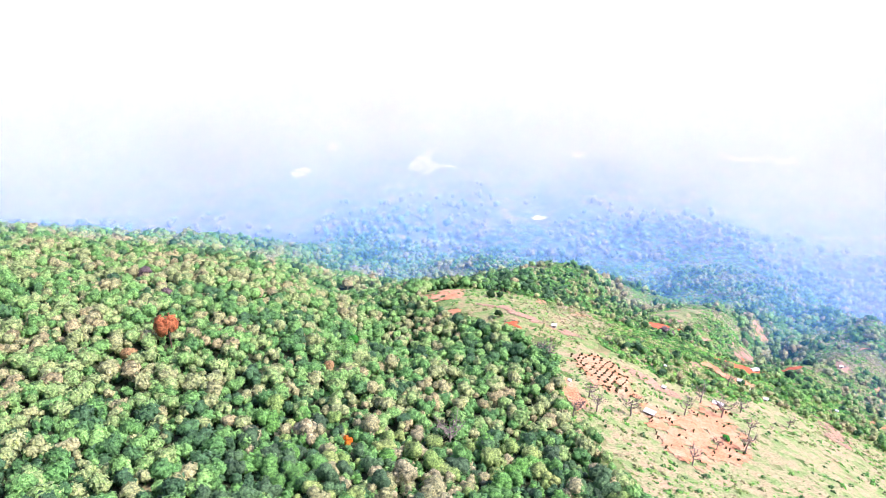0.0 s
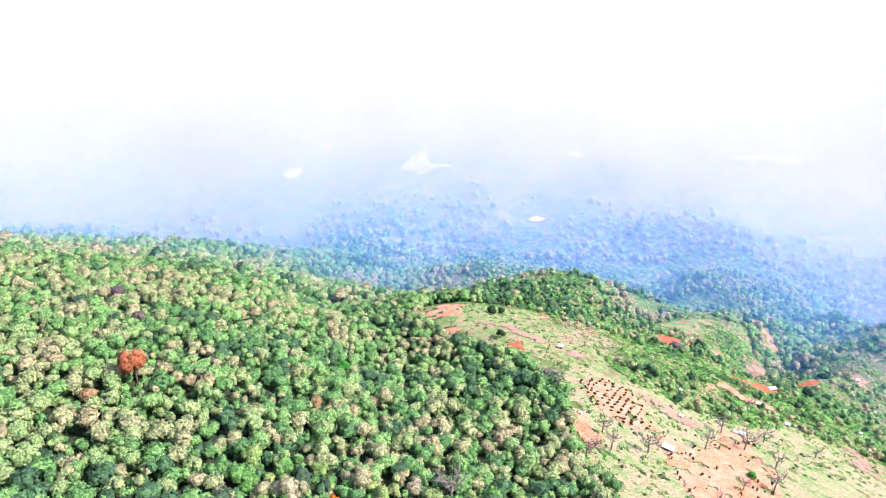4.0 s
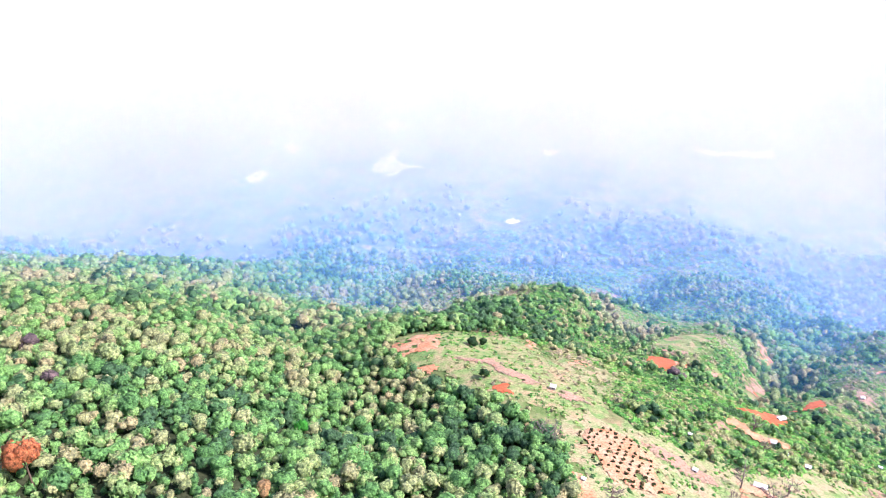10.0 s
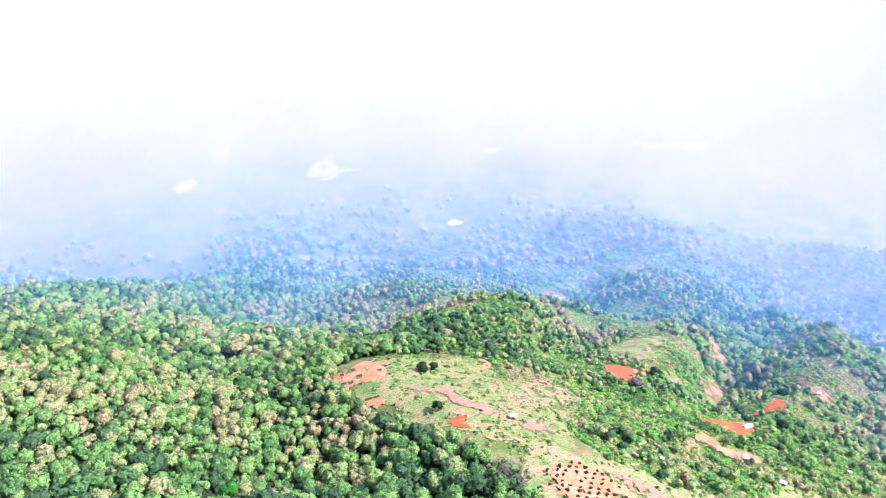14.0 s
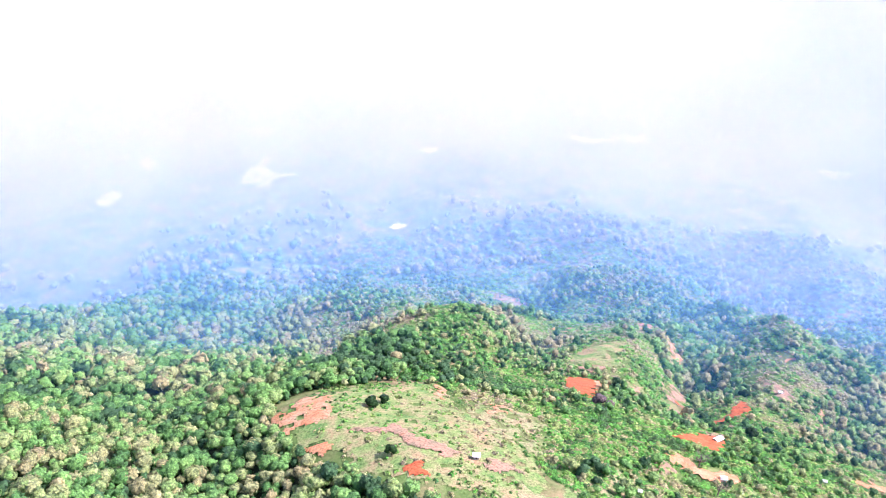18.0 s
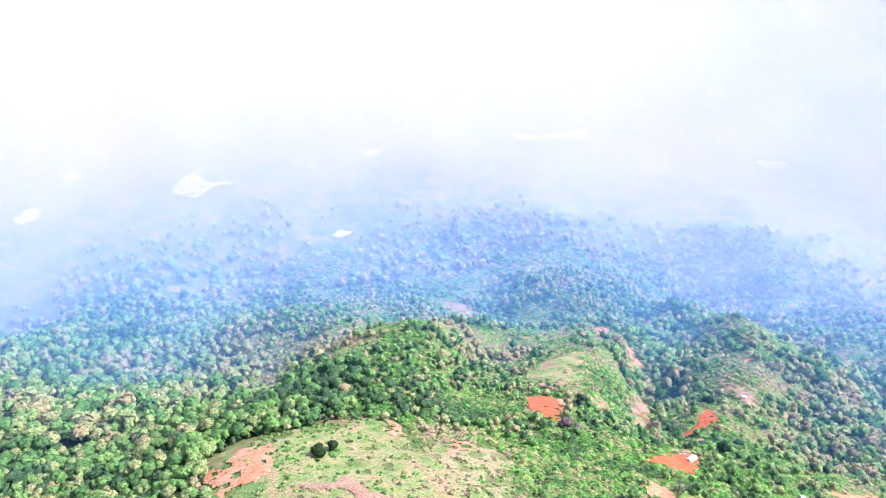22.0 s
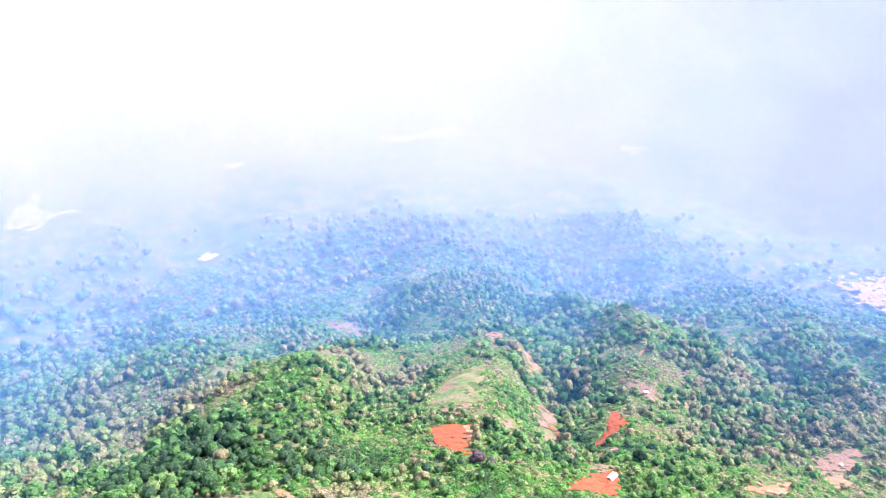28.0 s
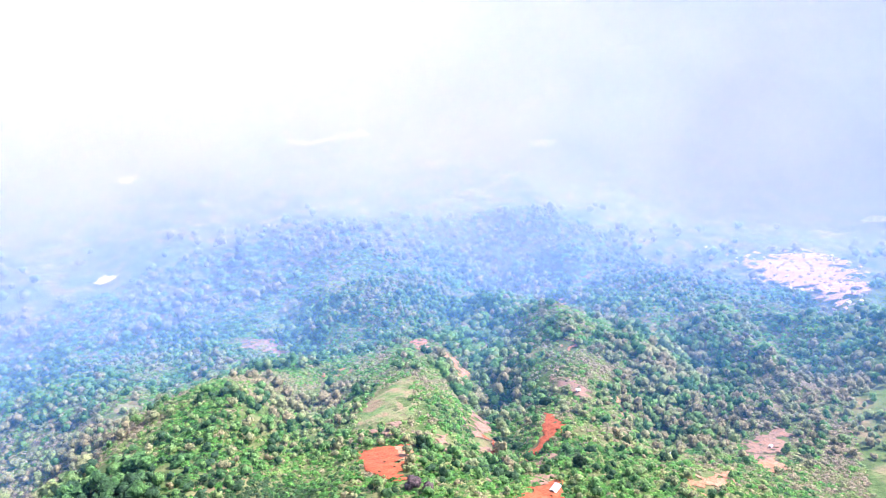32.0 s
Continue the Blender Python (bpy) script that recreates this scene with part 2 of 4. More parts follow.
# ---------------------------------------------------------------- bare ground and fields
def patch(name, outline, mat, label, category, lift=0.12, rag=2.5, step=0.9, thin=-0.95):
    """A piece of other ground, draped over the land, with a ragged edge."""
    p = np.asarray(outline, float)
    xs, ys = np.arange(p[:, 0].min() - 5, p[:, 0].max() + 5, step), np.arange(p[:, 1].min() - 5, p[:, 1].max() + 5, step)
    ax, ay = np.meshgrid(xs, ys)
    fray = min(rag, 1.2)
    keep = inside(ax + fbm(ax / 7, ay / 7, 21, 4) * rag * 1.3 + fray * fbm(ax / 1.6, ay / 1.6, 23, 2), ay + fbm(ax / 7, ay / 7, 37, 4) * rag * 1.3 + fray * fbm(ax / 1.6, ay / 1.6, 41, 2), p)
    keep &= fbm(ax / 3.5, ay / 3.5, 61, 2) > thin
    # the earth lies a little proud and runs out to the ground along its edge
    full = keep.astype(float)
    for _ in range(2):
        full = (full + np.roll(full, 1, 0) + np.roll(full, -1, 0) + np.roll(full, 1, 1) + np.roll(full, -1, 1)) / 5
    proud = 0.45 if mat in (RED_SOIL, DEEP_SOIL, PALE_SOIL) else 0.14
    z = land(ax, ay) + (lift + proud) * (np.clip(full * 1.6 - 0.5, -0.1, 1) if step < 2 else 1) + 0.04 * fbm(ax / 2.5, ay / 2.5, 5, 2)
    f = sheet_faces(len(xs), len(ys))
    f = f[keep.ravel()[f].all(1)]
    used, inv = np.unique(f, return_inverse=True)
    v = np.stack([ax, ay, z], -1).reshape(-1, 3)[used]
    ob = new(name, mesh_from(name, v, inv.reshape(-1, 4), mat))
    return tagged(ob, label, category, kind="structure")


OPEN = [(58, 116), (52, 154), (50, 172), (44, 191), (46, 238), (36, 250), (19, 272), (2, 286), (-9, 310), (-12, 331), (2, 345),
        (18, 341), (36, 349), (58, 344), (62, 321), (88, 318), (90, 297), (72, 269), (80, 253), (100, 242), (128, 240), (160, 256), (215, 242), (235, 192), (240, 108)]
MEADOW_EDGE = [(20, 275), (4, 289), (-4, 315), (4, 336), (20, 341), (40, 347), (56, 340), (58, 315), (66, 288), (72, 267), (68, 252), (48, 257)]
patch("forest_floor", [(-330, -83), (58, -94)] + OPEN[:11] + [(40, 387), (60, 416), (-330, 420)], SHADED_FLOOR, "forest floor with the shade under the trees in its dark colour", "forest floor", 0.35, 0.5, 3.0)
patch("meadow", MEADOW_EDGE, MEADOW, "light green meadow on a rounded hilltop", "meadow", lift=0.1, rag=5)
patch("dry_slope", [(48, 257), (75, 256), (100, 274), (128, 253), (170, 269), (220, 246), (235, 187), (230, 118), (120, 161), (60, 125), (50, 174), (46, 238)],
      STRAW, "dry straw-coloured grass slope with red earth showing", "grass slope", lift=0.06, rag=5)
patch("brush_slope", [(47, 322), (67, 321), (95, 320), (92, 295), (74, 273), (60, 285), (50, 304)], STRAW, "tan dry brush on the side of the hill", "brush", 0.1, 7, thin=-0.35)
FIELD = [(54, 241), (69, 249), (78, 239), (78, 226), (78, 215), (72, 210), (62, 215), (56, 223), (52, 231)]
patch("red_field", FIELD, RED_SOIL, "bare orange-red field planted with rows of bushes", "field", 0.2)
LOW_FIELD = [(80, 215), (93, 212), (110, 234), (124, 233), (120, 215), (120, 201), (108, 184), (84, 170), (76, 178), (76, 190), (74, 200)]
patch("red_field", LOW_FIELD, RED_SOIL, "bare orange-red field with scattered stumps", "field", 0.2, thin=-0.75)
patch("red_strip", [(42, 215), (50, 216), (56, 199), (48, 190), (44, 205)], RED_SOIL, "orange-red bare strip along the forest edge", "bare earth", 0.2, 1.5)
patch("straw_strip", [(77, 245), (87, 244), (92, 239), (100, 231), (100, 225), (92, 228), (83, 232)], PALE_SOIL, "pale dry strip on the slope", "bare earth", 0.2, 1.5)
patch("bare_slope", [(-10, 320), (-5, 328), (4, 336), (12, 330), (13, 319), (9, 308), (3, 306), (-7, 308)], RED_SOIL,
      "bare red earth at the edge of the forest", "bare earth", 0.12, 2.2, thin=-0.85)
patch("bare_slope", [(-4, 302), (2, 297), (8, 297), (10, 292), (5, 288), (2, 293)], RED_SOIL, "small scar of bare red earth", "bare earth", 0.2, 1)
patch("dirt_road", [(16, 301), (29, 297), (31, 301), (34, 296), (37, 288), (45, 282), (50, 277), (45, 273), (38, 278), (32, 285), (31, 291), (17, 298)], PALE_SOIL,
      "pale reddish dirt road across the meadow", "dirt road", 0.25, 0.8, 0.7)
patch("dirt_road", [(53, 271), (59, 274), (62, 271), (67, 265), (64, 264), (54, 267)], PALE_SOIL, "pale reddish dirt track beside a hut", "dirt road", 0.25, 1, 0.7)
patch("bare_slope", [(29, 273), (36, 274), (37, 266), (30, 268)], DEEP_SOIL, "small scar of orange-red earth", "bare earth", 0.2, 1, 0.7)
patch("bare_slope", [(54, 341), (59, 345), (58, 331), (53, 323), (51, 329)], RED_SOIL, "scar of orange earth on the hillside", "bare earth", 0.2, 1.5, 0.7)
patch("bare_slope", [(69, 320), (76, 324), (80, 318), (76, 310), (68, 310)], RED_SOIL, "scar of orange earth among brush", "bare earth", 0.2, 2, thin=-0.1)
patch("red_cutting", [(136, 385), (144, 381), (157, 374), (149, 365), (142, 360), (133, 342), (127, 349), (122, 361)], DEEP_SOIL, "deep orange-red cut earth terrace on the ridge", "bare earth", 0.2, 2.2, 0.5)
patch("pale_terrace", [(150, 396), (167, 392), (162, 384), (149, 389)], PALE_SOIL, "pale cut terrace above the red earth", "bare earth", 0.3, 2.5, 0.6, thin=-0.4)
patch("red_cutting", [(149, 378), (154, 369), (147, 358), (139, 354)], RED_SOIL, "pale red earth beside the cutting", "bare earth", 0.3, 1, 0.7)
patch("pale_slope", [(169, 377), (178, 382), (181, 376), (173, 366), (163, 363)], PALE_SOIL, "pale bare patch on the side of a ridge", "bare earth", 0.3, 3, 0.6, thin=-0.4)
patch("landslip", [(196, 383), (235, 425), (240, 420), (207, 374), (188, 354), (190, 363), (192, 374)], PALE_SOIL, "pale eroded landslip with orange streaks", "bare earth", 0.3, 3, 0.6, thin=-0.35)
patch("red_streak", [(202, 376), (207, 374), (190, 354), (190, 359)], DEEP_SOIL, "orange-red foot of the landslip", "bare earth", 0.4, 2, 0.6, thin=-0.2)
patch("landslip", [(250, 472), (266, 480), (259, 449), (248, 440), (243, 444)], RED_SOIL, "orange and pale landslip under a ridge top", "bare earth", 0.3, 3, 0.6, thin=-0.3)
patch("clay_top", [(261, 524), (282, 525), (254, 485), (246, 487)], RED_SOIL, "orange earth on the top of a ridge", "bare earth", 0.3, 4, thin=-0.5)
patch("meadow", [(142, 402), (176, 434), (209, 439), (173, 394), (146, 396)], MEADOW, "light green grass on a rounded knoll", "meadow", 0.1, 7, thin=-0.6)
patch("red_gully", [(246, 376), (231, 351), (219, 346), (200, 342), (195, 343), (203, 350), (218, 354)], DEEP_SOIL, "deep orange-red eroded gully", "bare earth", 0.2, 2.2, 0.5)
patch("pale_slope", [(277, 406), (278, 394), (274, 365), (263, 367), (269, 393)], PALE_SOIL, "pale sandy slope with a small house", "bare earth", 0.15, 3, 0.6, thin=-0.8)
patch("red_yard", [(155, 310), (172, 314), (187, 318), (168, 298), (161, 295), (147, 303)], DEEP_SOIL, "orange-red yard round a white hut", "yard", 0.2, 2.6, 0.5)
patch("bare_yard", [(129, 283), (137, 289), (142, 283), (140, 276), (152, 279), (158, 272), (154, 268), (137, 268), (131, 274)], RED_SOIL, "pale orange bare yard beside a small house", "yard", 0.25, 1.5, 0.7)
patch("bare_yard", [(118, 276), (126, 280), (130, 274), (122, 267), (118, 269)], PALE_SOIL, "pale bare earth at the end of a yard", "yard", 0.25, 1.5, 0.7)
patch("bare_slope", [(473, 586), (490, 577), (478, 552), (334, 449)], RED_SOIL, "pinkish red clearing far down the slope", "clearing", 0.4, 4, 2.0, thin=-0.1)
patch("bare_slope", [(309, 498), (316, 494), (303, 473), (304, 484)], RED_SOIL, "small red clearing in the scrub", "clearing", 0.4, 1.5)
patch("clearing", [(312, 304), (331, 301), (343, 290), (320, 281), (294, 281), (288, 290)], PALE_SOIL, "pinkish bare clearing with cut brush", "clearing", 0.12, 5, 0.7, thin=-0.5)
patch("clearing", [(232, 289), (255, 291), (267, 285), (239, 275), (221, 280)], RED_SOIL, "orange bare clearing in the scrub", "clearing", 0.12, 5, 0.7, thin=-0.3)
patch("clearing", [(290, 286), (306, 282), (291, 272), (278, 277)], RED_SOIL, "orange bare clearing beside scrub", "clearing", 0.3, 3)
patch("clearing", [(314, 431), (321, 426), (315, 413), (303, 410)], RED_SOIL, "brown-pink bare brush on a scrubby slope", "clearing", 0.12, 6, 0.8, thin=-0.15)
patch("red_streak", [(288, 366), (297, 367), (282, 348), (268, 341)], RED_SOIL, "thin orange-brown bank on the ridge side", "bare earth", 0.35, 2, 0.6, thin=-0.2)
patch("bare_strip", [(183, 264), (192, 262), (190, 241), (178, 227), (175, 241)], PALE_SOIL, "long pale pink strip of bare earth on the slope", "bare earth", 0.25, 2, 0.7, thin=-0.7)
patch("ravine_earth", [(176, 506), (196, 511), (200, 493), (184, 487)], RED_SOIL, "brown-pink earth in a dark ravine", "bare earth", 0.35, 4, 0.7, thin=-0.1)
patch("grey_brush", [(196, 349), (205, 336), (193, 317), (172, 315), (178, 332)], PALE_SOIL, "bare grey-brown ground under leafless brush", "bare earth", 0.25, 5, 0.7, thin=-0.1)
patch("dome_scar", [(116, 518), (122, 536), (138, 538), (136, 520)], DEEP_SOIL, "orange scar on the crown of the green hill", "bare earth", 0.3, 2, 0.7)
patch("dome_scar", [(180, 640), (195, 668), (220, 668), (232, 640), (222, 600), (205, 590), (196, 615)], PALE_SOIL, "pale pinkish landslip behind the green hill", "bare earth", 0.3, 5, 0.7, thin=-0.45)
patch("straw_slope", [(40, 505), (52, 520), (66, 548), (82, 566), (88, 552), (72, 520), (56, 500)], STRAW, "dry straw-coloured shoulder of the green hill", "bare earth", 0.2, 5, thin=-0.5)
TOWN = [(707, 557), (702, 519), (703, 494), (759, 493), (769, 470), (766, 438), (731, 404), (669, 370), (612, 352), (537, 333), (532, 347), (574, 370), (598, 387), (612, 411), (654, 456), (682, 501)]
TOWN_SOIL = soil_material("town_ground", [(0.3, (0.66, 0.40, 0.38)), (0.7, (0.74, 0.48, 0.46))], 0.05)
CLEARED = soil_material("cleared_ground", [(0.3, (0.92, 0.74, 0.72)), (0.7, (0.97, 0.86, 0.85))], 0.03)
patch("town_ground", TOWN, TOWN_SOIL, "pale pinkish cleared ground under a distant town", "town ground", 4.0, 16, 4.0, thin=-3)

# villages and cleared fields on the plain
for name, outline, label in (
        ("village_ground", [(-69, 1161), (-50, 1150), (-29, 1132), (-11, 1147), (32, 1154), (-6, 1179), (-23, 1198), (-8, 1259), (-22, 1264), (-45, 1207), (-64, 1173)], "pale forked clearing far out on the plain"),
        ("village_ground", [(-261, 1089), (-246, 1084), (-236, 1111), (-229, 1149), (-246, 1152), (-260, 1126)], "pale slanting clearing far out on the plain"),
        ("clearing", [(126, 931), (140, 917), (155, 923), (146, 944)], "small pale clearing on the plain"),
        ("clearing", [(-230, 1260), (-205, 1227), (-194, 1255), (-216, 1288)], "small pale clearing on the plain"),
        ("clearing", [(-283, 1300), (-249, 1275), (-230, 1295), (-260, 1316)], "small pale clearing on the plain"),
        ("clearing", [(-56, 1379), (-25, 1351), (1, 1371), (-29, 1399)], "small pale clearing on the plain"),
        ("clearing", [(231, 1228), (251, 1202), (276, 1222), (258, 1242)], "small pale clearing on the plain"),
        ("clearing", [(506, 1236), (546, 1182), (642, 1155), (648, 1201), (579, 1201)], "long pale clearing on the plain"),
        ("clearing", [(827, 969), (827, 923), (872, 933), (871, 972)], "pale clearing on the plain"),
        ("clearing", [(917, 451), (937, 476), (973, 458), (938, 444)], "pale clearing beyond the town")):
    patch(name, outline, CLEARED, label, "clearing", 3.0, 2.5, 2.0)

# ---------------------------------------------------------------- trees
PHI = (1 + 5**0.5) / 2
ICO_V = np.array([(-1, PHI, 0), (1, PHI, 0), (-1, -PHI, 0), (1, -PHI, 0), (0, -1, PHI), (0, 1, PHI), (0, -1, -PHI), (0, 1, -PHI),
                  (PHI, 0, -1), (PHI, 0, 1), (-PHI, 0, -1), (-PHI, 0, 1)]) / (1 + PHI**2) ** 0.5
ICO_F = np.array([(0, 11, 5), (0, 5, 1), (0, 1, 7), (0, 7, 10), (0, 10, 11), (1, 5, 9), (5, 11, 4), (11, 10, 2), (10, 7, 6), (7, 1, 8),
                  (3, 9, 4), (3, 4, 2), (3, 2, 6), (3, 6, 8), (3, 8, 9), (4, 9, 5), (2, 4, 11), (6, 2, 10), (8, 6, 7), (9, 8, 1)])


def finer(v, f):
    """An icosphere's next finer step."""
    v, seen, out = [tuple(p) for p in v], {}, []

    def mid(a, b):
        k = (min(a, b), max(a, b))
        if k not in seen:
            m = np.add(v[a], v[b])
            v.append(tuple(m / np.linalg.norm(m)))
            seen[k] = len(v) - 1
        return seen[k]
    for a, b, c in f:
        d, e, g = mid(a, b), mid(b, c), mid(c, a)
        out += [(a, d, g), (b, e, d), (c, g, e), (d, e, g)]
    return np.array(v), np.array(out)


ICO2_V, ICO2_F = finer(ICO_V, ICO_F)


def unit(v):
    return v / (np.linalg.norm(v, axis=-1, keepdims=True) + 1e-9)


def puffed(me, puff):
    """Keeps on a leaf mesh the outward way of its leaf masses, by which their light is softened."""
    me.attributes.new("puff", "FLOAT_VECTOR", "POINT").data.foreach_set("vector", np.asarray(puff, np.float32).ravel())
    return me


def tuft(rng, leaves):
    """A low bush of unit radius: a loose mound of leaf sprays, most of them open to the sky."""
    a, d = rng.uniform(0, 2 * np.pi, leaves), np.sqrt(rng.uniform(0, 1, leaves)) * 0.9
    p = np.stack([d * np.cos(a), d * np.sin(a), (1 - d * d) * 0.75 + rng.uniform(0, 0.3, leaves)], -1)
    face = p * (0.7, 0.7, 0) + rng.normal(0, 0.4, (leaves, 3)) + (0, 0, 0.9)
    face /= np.linalg.norm(face, axis=1, keepdims=True)
    s1 = np.cross(face, rng.normal(size=(leaves, 3)))
    s1 /= np.linalg.norm(s1, axis=1, keepdims=True) + 1e-6
    s2, w = np.cross(face, s1), rng.uniform(0.28, 0.5, (leaves, 1))
    puff = unit(p * (0.8, 0.8, 0.3) + (0, 0, 0.7) + rng.normal(0, 0.2, (leaves, 3)))
    tri = np.stack([p - s1 * w - s2 * w * 0.6, p + s1 * w - s2 * w * 0.6, p + s2 * w * 1.2], 1)
    return tri.reshape(-1, 3), np.arange(leaves * 3).reshape(-1, 3), np.repeat(puff, 3, 0)


def crown(rng, lumps, leaves, fine=False, flat=0.75, spray=(0.09, 0.24)):
    """A crown of unit radius, its foot at z = 0: leaf masses bunched to a dome, with tilted leaf sprays all over them."""
    bv, bf = (ICO2_V, ICO2_F) if fine else (ICO_V, ICO_F)
    vs, fs, count, mids, ns = [], [], 0, [], []
    for k in range(lumps):
        a = rng.uniform(0, 2 * np.pi)
        up = rng.uniform(-0.1, 1.0) if lumps > 1 else 0.4
        rad = np.sqrt(max(0, 1 - up * up)) * rng.uniform(0.3, 0.62) if lumps > 1 else 0
        size = rng.uniform(0.36, 0.56) * (5 / max(lumps, 3)) ** 0.25 if lumps > 1 else 0.72
        centre = np.array([rad * np.cos(a), rad * np.sin(a), 0.42 + up * 0.5 * flat])
        v = bv * rng.uniform(0.72, 1.16, (len(bv), 1)) * size * np.array([1, 1, 0.82]) + centre
        vs.append(v)
        ns.append(unit(unit(v - centre) + 0.5 * unit(v - (0, 0, 0.3))))
        fs.append(bf + count)
        mids.append((centre, size))
        count += len(v)
    if leaves:
        which = rng.integers(0, lumps, leaves)
        mid, size = np.array([mids[w][0] for w in which]), np.array([[mids[w][1]] for w in which])
        out = rng.normal(size=(leaves, 3)) + (0, 0, 0.45)
        out /= np.linalg.norm(out, axis=1, keepdims=True)
        p = mid + out * size * np.array([1, 1, 0.82]) * rng.uniform(0.86, 1.22, (leaves, 1))
        face = out + rng.normal(0, 0.5, (leaves, 3)) + (0, 0, 0.55)
        face /= np.linalg.norm(face, axis=1, keepdims=True)
        s1 = np.cross(face, rng.normal(size=(leaves, 3)))
        s1 /= np.linalg.norm(s1, axis=1, keepdims=True) + 1e-6
        s2 = np.cross(face, s1)
        w = rng.uniform(*spray, (leaves, 1))
        tri = np.stack([p - s1 * w - s2 * w * 0.6, p + s1 * w - s2 * w * 0.6, p + s2 * w * 1.3], 1)
        vs.append(tri.reshape(-1, 3))
        ns.append(np.repeat(unit(out + 0.5 * unit(p - (0, 0, 0.3)) + 0.35 * face), 3, 0))
        fs.append(np.arange(leaves * 3).reshape(-1, 3) + count)
    return np.concatenate(vs), np.concatenate(fs), np.concatenate(ns)


def forest_stuff(name, places, radii, tones, kinds, mat, label, category="forest", tall=(0.85, 1.5)):
    """Many trees joined: each a turned, stretched crown."""
    rng = np.random.default_rng(len(places))
    vs, fs, ts, ns, count = [], [], [], [], 0
    pick, turn = rng.integers(0, len(kinds), len(places)), rng.uniform(0, 2 * np.pi, len(places))
    for k, (cv, cf, cn) in enumerate(kinds):
        w = np.nonzero(pick == k)[0]
        if not len(w):
            continue
        c, s = np.cos(turn[w])[:, None], np.sin(turn[w])[:, None]
        r = radii[w][:, None]
        x = (cv[:, 0] * c - cv[:, 1] * s) * r + places[w, 0:1]
        y = (cv[:, 0] * s + cv[:, 1] * c) * r + places[w, 1:2]
        z = cv[:, 2] * r * rng.uniform(*tall, (len(w), 1)) + places[w, 2:3]
        vs.append(np.stack([x, y, z], -1).reshape(-1, 3))
        ns.append(np.stack([cn[:, 0] * c - cn[:, 1] * s, cn[:, 0] * s + cn[:, 1] * c, np.broadcast_to(cn[:, 2], x.shape)], -1).reshape(-1, 3))
        fs.append((cf[None] + (np.arange(len(w)) * len(cv))[:, None, None]).reshape(-1, 3) + count)
        speck = np.repeat(rng.normal(0, 0.035, len(cv) // 3 + 1), 3)[:len(cv)]
        ts.append(np.clip(tones[w][:, None] + speck[None], 0, 1).ravel())
        count += len(w) * len(cv)
    me = puffed(mesh_from(name, np.concatenate(vs), np.concatenate(fs), mat), np.concatenate(ns))
    at = me.attributes.new("tone", "FLOAT", "POINT")
    at.data.foreach_set("value", np.concatenate(ts).astype(np.float32))
    return tagged(new(name, me), label, category, kind="stuff")


def scatter(x0, x1, y0, y1, gap, seed):
    rng = np.random.default_rng(seed)
    ax, ay = np.meshgrid(np.arange(x0, x1, gap), np.arange(y0, y1, gap * 0.9))
    ax = ax + (np.arange(ax.shape[0]) % 2)[:, None] * gap / 2
    ax, ay = ax + rng.uniform(-0.42, 0.42, ax.shape) * gap, ay + rng.uniform(-0.42, 0.42, ay.shape) * gap
    return ax.ravel(), ay.ravel(), rng


def is_forest(x, y):
    """The closed forest west of the open spur and round the foot of the green hill."""
    ex = np.interp(y, [p[1] for p in OPEN[:11]], [p[0] for p in OPEN[:11]])
    return ~inside(x, y, OPEN) & ((x < ex) & (y < 340) | (x < 34 + (y - 340) * 0.54) & (y >= 340) & (y < 408) | (x < 62 - (y - 408) * 0.54) & (y >= 408) & (y < 474) | (x < 10) & (y >= 474))


HOLES = ([(136, 385), (144, 381), (157, 374), (149, 365), (142, 360), (133, 342), (127, 349), (122, 361)],
         [(246, 376), (231, 351), (219, 346), (200, 342), (195, 343), (203, 350), (218, 354)],
         [(277, 406), (278, 394), (274, 365), (263, 367), (269, 393)],
         [(155, 310), (172, 314), (187, 318), (168, 298), (161, 295), (147, 303)],
         [(129, 283), (137, 289), (142, 283), (140, 276), (152, 279), (158, 272), (154, 268), (137, 268), (131, 274)],
         [(142, 402), (176, 434), (209, 439), (173, 394), (146, 396)],
         [(196, 383), (235, 425), (240, 420), (207, 374), (188, 354), (190, 363), (192, 374)],
         [(250, 472), (266, 480), (259, 449), (248, 440), (243, 444)],
         [(261, 524), (282, 525), (254, 485), (246, 487)],
         [(312, 304), (331, 301), (343, 290), (320, 281), (294, 281), (288, 290)],
         [(169, 377), (178, 382), (181, 376), (173, 366), (163, 363)],
         [(232, 289), (255, 291), (267, 285), (239, 275), (221, 280)],
         [(314, 431), (321, 426), (315, 413), (303, 410)],
         [(290, 286), (306, 282), (291, 272), (278, 277)],
         [(309, 498), (316, 494), (303, 473), (304, 484)],
         [(473, 586), (490, 577), (478, 552), (334, 449)])
BARE = [FIELD, LOW_FIELD]
SHOULDER = [(40, 505), (52, 520), (66, 548), (82, 566), (88, 552), (72, 520), (56, 500)]
SLIP = [(180, 640), (195, 668), (220, 668), (232, 640), (222, 600), (205, 590), (196, 615)]
KIND_RNG = np.random.default_rng(5)
NEAR_KINDS = [crown(KIND_RNG, 4, 104, spray=(0.08, 0.2)) for _ in range(9)]
LOW_KINDS = [crown(KIND_RNG, 1, 16, spray=(0.15, 0.34)) for _ in range(6)]
MID_KINDS = [crown(KIND_RNG, 2, 38, spray=(0.12, 0.3)) for _ in range(8)]
VALLEY_KINDS = [crown(KIND_RNG, 2, 30, spray=(0.14, 0.34)) for _ in range(8)]
FAR_KINDS = [crown(KIND_RNG, 1, 14, spray=(0.2, 0.45)) for _ in range(6)]
